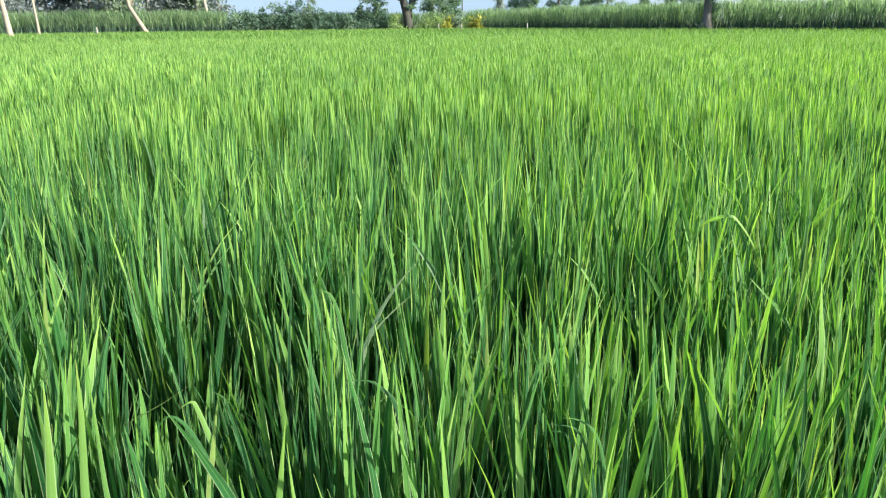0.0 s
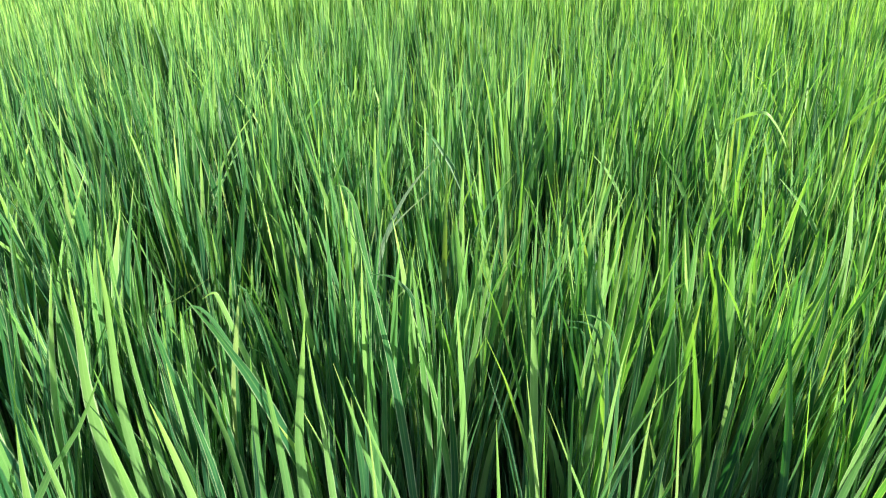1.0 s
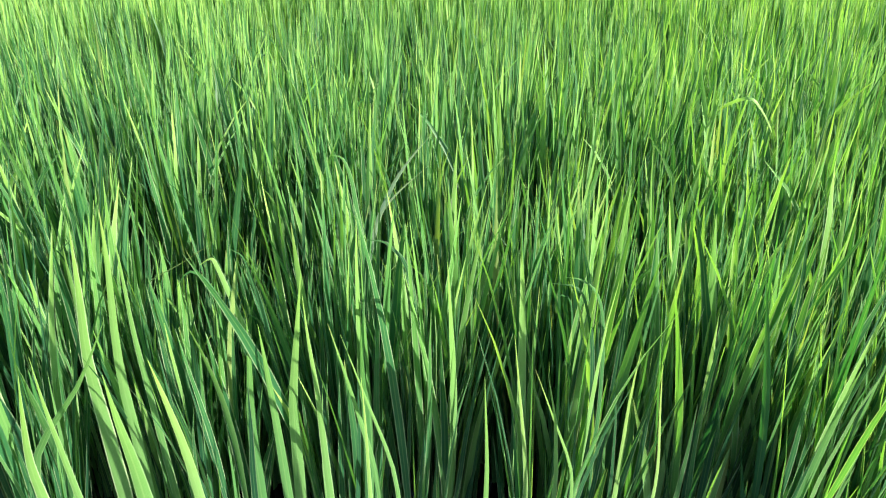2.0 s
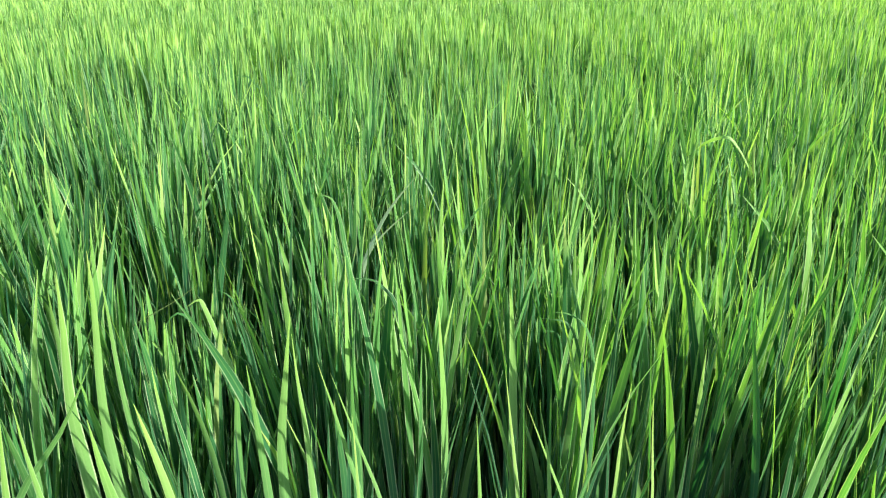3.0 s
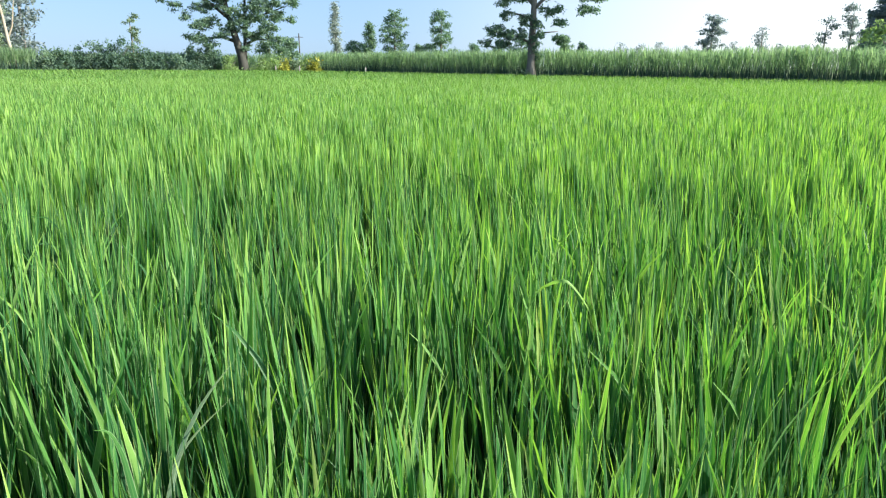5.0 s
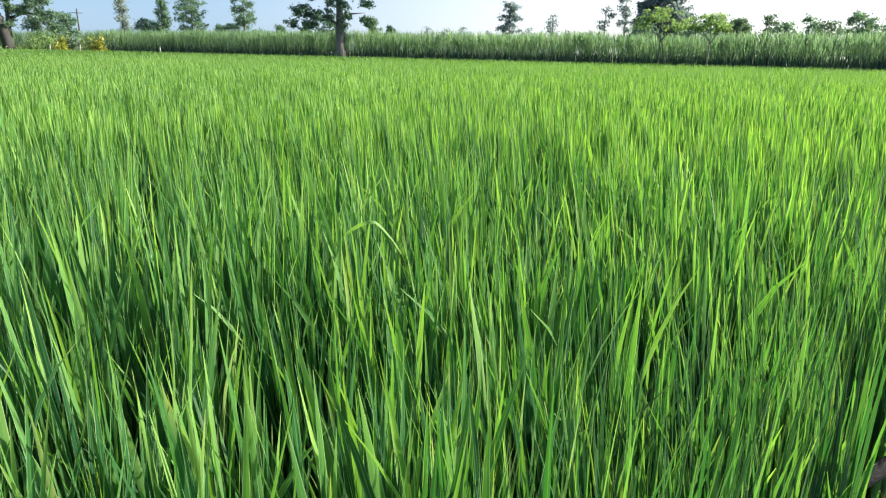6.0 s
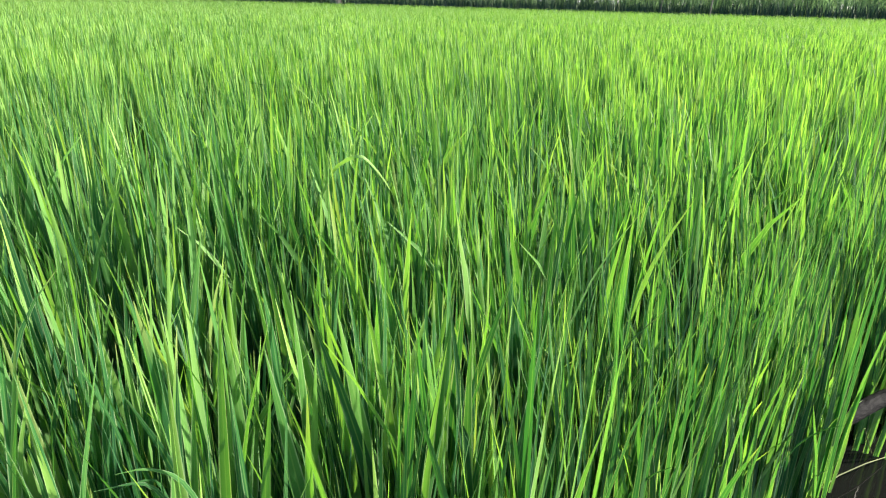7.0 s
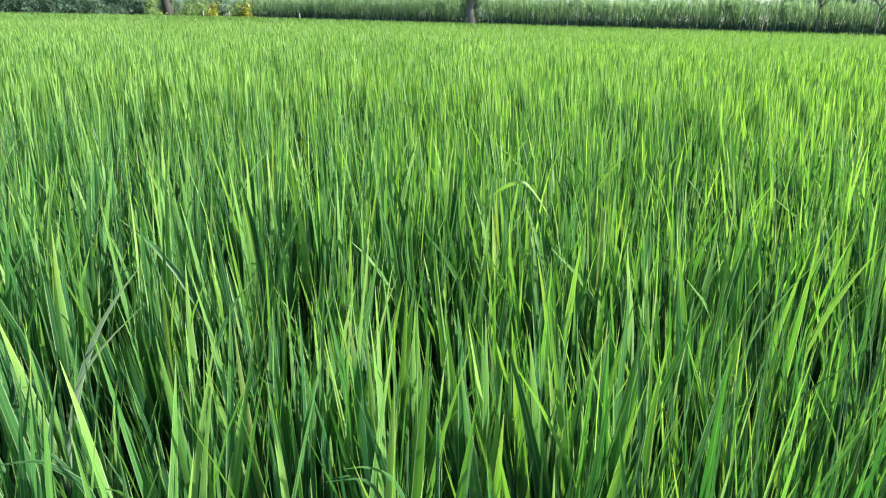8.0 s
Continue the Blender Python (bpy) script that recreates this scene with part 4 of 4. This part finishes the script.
tree("tree", at(-2.95, 67.2), "broad dark-trunked tree with an open spreading crown", "tree",
     [limb(-2.95, [(0.05, 0, 0), (0.0, 0, 0.6), (-0.15, 0, 1.8), (-0.5, 0, 3.2), (-0.95, 0, 5.0), (-1.3, 0, 6.8), (-1.9, 0, 9.6), (-2.1, 0, 11.0)], [0.66, 0.48, 0.42, 0.34, 0.24, 0.18, 0.10, 0.04]),
      limb(-2.95, [(0.10, 0, 1.5), (0.25, 0.1, 3.0), (0.35, 0.2, 5.0), (0.55, 0.2, 8.0), (0.7, 0.2, 10.6)], [0.26, 0.18, 0.14, 0.09, 0.03]),
      limb(-2.95, [(-0.5, 0, 3.2), (-1.8, 0.2, 3.6), (-3.4, 0.3, 3.5), (-4.7, 0.3, 2.9)], [0.18, 0.12, 0.07, 0.03]),
      limb(-2.95, [(-0.95, 0, 5.2), (-2.6, 0.3, 6.6), (-4.4, 0.4, 7.6), (-7.0, 0.4, 7.2)], [0.18, 0.13, 0.08, 0.03]),
      limb(-2.95, [(0.35, 0.2, 4.8), (1.8, 0.3, 5.6), (4.4, 0.3, 6.6)], [0.14, 0.09, 0.03]),
      limb(-2.95, [(0.25, 0.1, 3.0), (1.5, 0.3, 3.5), (2.8, 0.3, 3.4)], [0.13, 0.08, 0.03])],
     crown(-2.95, [(-6.9, 7.0, 0.7, 0.5, 0.8), (-5.6, 7.7, 1.2, 0.7, 1.6), (-5.8, 6.2, 0.7, 0.4, 0.5), (-5.0, 5.4, 0.5, 0.4, 0.4), (-3.8, 7.9, 1.3, 0.8, 1.8),
                   (-3.4, 6.3, 1.0, 0.5, 1.0), (-3.9, 4.6, 0.9, 0.5, 0.9), (-2.6, 4.9, 0.9, 0.5, 0.9), (-4.2, 3.4, 0.9, 0.5, 0.9), (-3.2, 3.0, 0.9, 0.5, 0.8),
                   (-2.9, 2.3, 0.9, 0.4, 0.6), (-4.8, 2.4, 0.5, 0.3, 0.3), (-1.8, 3.8, 0.8, 0.4, 0.7), (-1.0, 4.4, 0.8, 0.5, 0.8), (-1.9, 6.9, 1.2, 0.7, 1.4),
                   (-0.6, 5.8, 1.0, 0.5, 1.0), (0.6, 5.2, 0.8, 0.6, 0.9), (0.4, 3.9, 0.6, 0.4, 0.5), (0.3, 2.6, 0.5, 0.5, 0.4), (1.3, 6.5, 1.2, 0.7, 1.6), (1.6, 7.4, 1.3, 0.7, 1.6), (2.6, 8.6, 1.2, 0.6, 1.4), (1.4, 5.4, 1.0, 0.5, 1.0), (1.2, 3.6, 0.8, 0.6, 0.7), (-0.9, 7.6, 1.2, 0.6, 1.2), (-0.2, 4.8, 0.9, 0.5, 0.8), (2.9, 6.3, 1.1, 0.7, 1.5),
                   (3.3, 5.4, 0.9, 0.4, 0.8), (4.9, 6.9, 0.8, 0.4, 0.7), (4.8, 5.4, 0.5, 0.25, 0.3), (2.4, 4.4, 0.9, 0.6, 1.1), (2.9, 3.2, 0.9, 0.8, 1.4),
                   (2.0, 2.6, 0.7, 0.5, 0.6), (3.6, 2.3, 0.6, 0.5, 0.5), (3.6, 7.8, 1.2, 0.6, 1.5), (0.5, 8.0, 1.4, 0.7, 1.8), (-1.6, 8.7, 1.4, 0.7, 1.8),
                   (-4.2, 9.3, 1.3, 0.6, 1.5), (2.2, 9.5, 1.4, 0.7, 1.7), (-0.4, 10.3, 1.6, 0.7, 1.8), (-2.6, 10.9, 1.2, 0.5, 1.2)]),
     38000, 0.115, DARK_BARK, TREE_LEAF, 52, 0.21, per=54)


# pale slanting eucalyptus trunks before the grove
def eucalyptus(bearing, reach, lean, tall, radius, seed):
    rng = np.random.default_rng(seed)
    points = [(lean * min(q, 0.27 + (q - 0.27) * 0.25) * tall + 0.12 * math.sin(q * 9 + seed) * q, 0.0, q * tall) for q in np.linspace(0, 1, 12)]
    radii = [radius * (1.25 if k == 0 else 1 - 0.075 * k) for k in range(12)]
    fork = points[3]
    limbs = [limb(bearing, points, radii),
             limb(bearing, [fork, (fork[0] + 0.5, 0.2, fork[2] + 1.2), (fork[0] + 0.9, 0.4, fork[2] + 3.4)], [radius * 0.55, radius * 0.4, radius * 0.15])]
    top = points[-1]
    blobs = [blob(bearing, top[0] * q + rng.normal(0, 0.5), rng.normal(0, 0.5), tall * q, 1.5, 1.1, 1.0) for q in (0.62, 0.75, 0.87, 1.0)]
    tree("eucalyptus_tree", at(bearing, reach), "slender eucalyptus with a pale bare slanting trunk", "tree", limbs, blobs, 1500, 0.2, PALE_BARK, PALE_LEAF, seed, 0.45)


eucalyptus(-23.55, 66.6, -0.50, 10.0, 0.21, 61)
eucalyptus(-18.85, 68.5, -0.16, 11.0, 0.18, 62)
eucalyptus(-32.75, 56.0, -0.05, 11.0, 0.20, 63)
eucalyptus(-31.0, 62.0, 0.02, 10.0, 0.11, 64)


# the grove behind the cane on the far left
def grove():
    rng = np.random.default_rng(71)
    for k in range(30):
        bearing = -40.0 + k * 0.745 + rng.uniform(-0.3, 0.3)
        reach = rng.uniform(76, 94)
        tall = rng.uniform(9.5, 13.0)
        blobs = [blob(bearing, rng.normal(0, 0.5), rng.normal(0, 0.5), tall * q, 1.55, 1.1, 1.0) for q in (0.14, 0.24, 0.34, 0.46, 0.6, 0.75, 0.9)]
        tree("grove_tree", at(bearing, reach), "tall leafy tree in a dense dark grove", "tree",
             [limb(bearing, [(0, 0, 0), (0.1, 0, tall * 0.4), (0.2, 0, tall * 0.95)], [0.24, 0.17, 0.04])], blobs, 2500, 0.23, BARK, HAZED_LEAF if k % 3 else PALE_LEAF, 710 + k, 0.55)


grove()


# bushes along the left part of the far edge
def shrub(bearing, reach, wide, tall, foliage, seed, label, count=1800, leaf=0.11):
    rng = np.random.default_rng(seed)
    limbs = [limb(bearing, [(0, 0, 0), (rng.normal(0, 0.2) * wide, 0, tall * 0.35), (rng.normal(0, 0.25) * wide, 0, tall * 0.75)], [0.07, 0.05, 0.02]) for k in range(3)]
    blobs = [blob(bearing, wide * q + rng.normal(0, 0.1), rng.normal(0, 0.3), tall * h, wide * 0.36, tall * 0.26, 1.0)
             for q, h in ((-0.3, 0.34), (0.3, 0.36), (0.0, 0.50), (0.05, 0.76), (-0.15, 0.2), (0.2, 0.18))]
    tree("shrub", at(bearing, reach), label, "shrub", limbs, blobs, count, leaf, DARK_BARK, foliage, seed, 0.22, 6)


def hedge():
    rng = np.random.default_rng(81)
    heights = [(-17.0, 2.3), (-16.0, 2.4), (-15.0, 2.5), (-14.0, 2.9), (-13.0, 3.0), (-12.3, 3.3), (-11.2, 2.9), (-10.2, 2.5), (-9.4, 2.0), (-8.4, 1.9), (-7.5, 2.1), (-6.6, 2.6), (-5.9, 2.4), (-5.0, 2.0)]
    for k, (bearing, tall) in enumerate(heights):
        shrub(bearing, 66.8 - 0.02 * (bearing + 5) + rng.uniform(-0.4, 0.4), 1.9, tall, DARK_LEAF if k % 3 else TREE_LEAF, 820 + k, "dark green bush in a hedge behind the paddy", 2400)
    for k, (bearing, tall) in enumerate([(-4.2, 1.9), (-1.4, 1.9), (-0.3, 2.0), (1.0, 1.8), (2.0, 1.9)]):
        shrub(bearing, 66.2 + rng.uniform(-0.3, 0.4), 1.6, tall, LIME_LEAF if k != 3 else PALE_LEAF, 840 + k, "light green bush under a spreading tree", 1100)
    shrub(0.35, 65.3, 0.75, 1.9, YELLOW_LEAF, 860, "yellow-green bush at the paddy's far edge", 700, 0.12)
    shrub(2.75, 64.0, 1.15, 1.75, YELLOW_LEAF, 861, "bushy shrub with yellow foliage at the paddy's far edge", 1000, 0.12)
    shrub(21.0, 48.7, 0.5, 0.95, TREE_LEAF, 862, "small weed bush at the foot of a tree", 350, 0.09)


hedge()


# saplings with lime crowns before the cane, and the trees scattered beyond it
def sapling(bearing, reach, tall, wide, seed, foliage, trunk=0.045):
    limbs = [limb(bearing, [(0, 0, 0), (0.05, 0, tall * 0.4), (0.02, 0, tall * 0.85)], [trunk, trunk * 0.8, trunk * 0.3]),
             limb(bearing, [(0.04, 0, tall * 0.55), (-wide * 0.25, 0.1, tall * 0.72), (-wide * 0.4, 0.1, tall * 0.8)], [0.035, 0.025, 0.01]),
             limb(bearing, [(0.04, 0, tall * 0.5), (wide * 0.22, -0.1, tall * 0.68), (wide * 0.4, -0.1, tall * 0.76)], [0.035, 0.025, 0.01])]
    blobs = [blob(bearing, 0, 0, tall * 0.87, wide * 0.40, tall * 0.12, 2.0), blob(bearing, -wide * 0.3, 0, tall * 0.76, wide * 0.28, tall * 0.10, 1.2), blob(bearing, wide * 0.3, 0, tall * 0.74, wide * 0.28, tall * 0.10, 1.2)]
    tree("sapling", at(bearing, reach), "young tree with a thin stem and lime-green crown", "tree", limbs, blobs, 2100, 0.075, BARK, foliage, seed, 0.13, 7, 45)


sapling(47.65, 41.3, 3.75, 3.1, 91, LIME_LEAF)
sapling(51.35, 39.8, 3.4, 1.9, 92, LIME_LEAF)
sapling(53.4, 52.0, 3.9, 1.3, 93, PALE_LEAF)


def far_tree(bearing, reach, top_el, wide, foliage, seed, label, shape="round", count=5200, leaf=0.15):
    """A tree beyond the cane: its top by its angle of elevation, its width in metres."""
    rng = np.random.default_rng(seed)
    tall = 1.2 + reach * math.tan(radians(top_el))
    w = wide / 2
    outlines = {"column": [(0.12, 0.7), (0.3, 0.85), (0.5, 1.0), (0.7, 0.9), (0.88, 0.62), (1.0, 0.2)],
                "double": [(0.1, 0.9), (0.3, 1.0), (0.5, 0.92), (0.64, 0.62), (0.74, 0.5), (0.86, 0.7), (0.96, 0.5), (1.0, 0.2)],
                "dome": [(0.1, 0.9), (0.3, 1.0), (0.5, 1.0), (0.7, 0.9), (0.85, 0.7), (0.95, 0.45), (1.0, 0.2)],
                "round": [(0.1, 0.7), (0.3, 0.85), (0.5, 1.0), (0.7, 0.95), (0.88, 0.7), (1.0, 0.3)],
                "sparse": [(0.2, 0.4), (0.45, 0.6), (0.7, 0.8), (0.9, 0.7), (1.0, 0.4)],
                "tiers": [(0.1, 0.8), (0.34, 1.0), (0.44, 0.5), (0.54, 1.0), (0.62, 0.45), (0.72, 1.0), (0.80, 0.35), (0.92, 0.7), (1.0, 0.3)]}
    hs, fs = zip(*outlines[shape])
    levels = 8 if shape == "sparse" else 17
    blobs = []
    for k in range(levels):
        q = 0.12 + 0.85 * (k + 0.5) / levels
        f = float(np.interp(q, hs, fs)) * w
        for turn in range(1 if shape == "sparse" else 2):
            off = rng.uniform(-0.45, 0.45) * f
            deep = rng.uniform(-0.4, 0.4) * f
            blobs.append(blob(bearing, off, deep, tall * q, max(0.2, f - abs(off)) * 0.85, tall * 0.05, f / w + 0.1))
    tree("tree", at(bearing, reach), label, "tree", [limb(bearing, [(0, 0, 0), (0.05, 0, tall * 0.4), (0, 0, tall * 0.9)], [0.02 * tall, 0.016 * tall, 0.004 * tall])],
         blobs, count, leaf, BARK, foliage, seed, max(0.24, 0.028 * tall), 7)


far_tree(-11.15, 110, 3.85, 4.0, PALE_LEAF, 101, "thin pale tree rising behind a hedge", "sparse", 1500, 0.16)
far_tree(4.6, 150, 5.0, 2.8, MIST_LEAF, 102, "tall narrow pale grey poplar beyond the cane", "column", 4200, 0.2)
far_tree(-0.9, 84, 3.6, 3.4, PALE_LEAF, 103, "pale leafy tree behind a broad dark tree", "column", 1500)
far_tree(0.7, 100, 2.1, 4.0, TREE_LEAF, 104, "round green tree beyond the cane")
far_tree(6.3, 112, 1.9, 5.5, TREE_LEAF, 105, "low round green tree beyond the cane")
far_tree(7.4, 108, 3.5, 2.5, TREE_LEAF, 106, "narrow upright green tree beyond the cane", "column")
far_tree(9.55, 110, 4.45, 5.8, TREE_LEAF, 107, "thick leafy tree with a broad top beyond the cane", "round", 8500)
far_tree(13.5, 110, 4.5, 7.4, TREE_LEAF, 108, "leafy tree with a round top over a wider skirt", "double", 8500)
far_tree(11.6, 150, 1.7, 3.0, TREE_LEAF, 109, "small distant green tree beyond the cane")
far_tree(16.2, 140, 1.8, 4.5, TREE_LEAF, 110, "low distant green tree beyond the cane")
far_tree(18.4, 140, 2.0, 4.0, DARK_LEAF, 111, "low distant dark tree beyond the cane")
far_tree(20.3, 118, 2.7, 5.0, TREE_LEAF, 112, "round distant tree behind a spreading tree")
far_tree(24.0, 118, 2.5, 3.8, TREE_LEAF, 113, "tiered distant tree beyond the cane", "tiers")
far_tree(25.4, 125, 1.9, 2.4, DARK_LEAF, 114, "small distant dark tree beyond the cane")
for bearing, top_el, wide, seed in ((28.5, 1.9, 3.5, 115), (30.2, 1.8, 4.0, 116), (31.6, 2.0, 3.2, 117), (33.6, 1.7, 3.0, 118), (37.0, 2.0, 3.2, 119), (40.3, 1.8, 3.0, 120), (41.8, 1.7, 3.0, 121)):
    far_tree(bearing, 130, top_el, wide, HAZED_LEAF, seed, "low distant tree on the skyline beyond the cane", "round", 1000)
for k, (bearing, top_el) in enumerate(((46.4, 2.6), (50.2, 2.9), (51.9, 3.0), (53.3, 2.7), (56.6, 2.5), (59.6, 2.6), (63.5, 2.7), (68.5, 2.8))):
    far_tree(bearing, 66, top_el, 3.4, PALE_LEAF if k % 2 else TREE_LEAF, 140 + k, "low bushy tree standing close behind the cane", "dome", 2600, 0.13)
far_tree(35.4, 110, 3.95, 5.8, HAZED_LEAF, 122, "layered dark tree standing beyond the cane", "tiers", 7500)
far_tree(39.0, 110, 3.05, 2.6, HAZED_LEAF, 123, "small upright tree beyond the cane", "round", 1500)
far_tree(43.2, 80, 3.8, 3.0, HAZED_LEAF, 124, "thin sparse tree beyond the cane", "sparse", 1100, 0.13)
far_tree(44.8, 80, 4.5, 3.0, HAZED_LEAF, 125, "sparse ragged tree beyond the cane", "sparse", 1800, 0.14)
far_tree(47.65, 95, 5.25, 9.4, HAZED_LEAF, 126, "big dense dome-shaped dark tree", "dome", 25000, 0.23)
far_tree(55.3, 80, 3.1, 3.4, PALE_LEAF, 127, "sparse windswept tree beyond the cane", "sparse", 1700, 0.14)
far_tree(58.2, 80, 3.0, 3.8, TREE_LEAF, 128, "ragged green tree beyond the cane", "sparse", 1900, 0.14)
far_tree(61.5, 85, 3.2, 4.5, TREE_LEAF, 129, "round green tree beyond the cane")
far_tree(66.0, 85, 3.0, 4.5, TREE_LEAF, 130, "round leafy green tree beyond the cane")


def utility_pole():
    bearing, reach = 1.6, 115
    x, y = at(bearing, reach)
    root = tagged(new("utility_pole"), "thin dark power pole with a cross-arm beyond the cane", "utility pole")
    root.location = (x, y, -0.1)
    part("pole", tube_mesh("pole", [([(0, 0, 0), (0, 0, 3), (0, 0, 6.1)], [0.12, 0.11, 0.09])], DARK_BARK, 8), root)
    part("cross_arm", tube_mesh("cross_arm", [([(-0.7, 0, 5.5), (0, -0.02, 5.5), (0.7, 0, 5.5)], [0.05, 0.05, 0.05])], DARK_BARK, 6), root)


utility_pole()


def marker_post(bearing, reach, tall):
    """A pale post at the paddy's far edge, with a narrow cap."""
    x, y = at(bearing, reach)
    root = tagged(new("marker_post"), "short pale concrete post at the paddy's far edge", "post", "posts along the far edge")
    root.location = (x, y, -0.1)
    part("shaft", tube_mesh("shaft", [([(0, 0, 0), (0.01, 0, tall * 0.5), (0.02, 0, tall)], [0.055, 0.05, 0.045])], CONCRETE, 6, 0.1, random.Random(5)), root)
    part("cap", tube_mesh("cap", [([(0.02, 0, tall), (0.02, 0, tall + 0.05)], [0.056, 0.035])], CONCRETE, 6), root)


for bearing, reach, tall in ((-0.45, 64.5, 1.0), (1.5, 63.0, 1.0), (7.02, 58.5, 0.95), (-27.2, 62.0, 1.0)):
    marker_post(bearing, reach, tall)
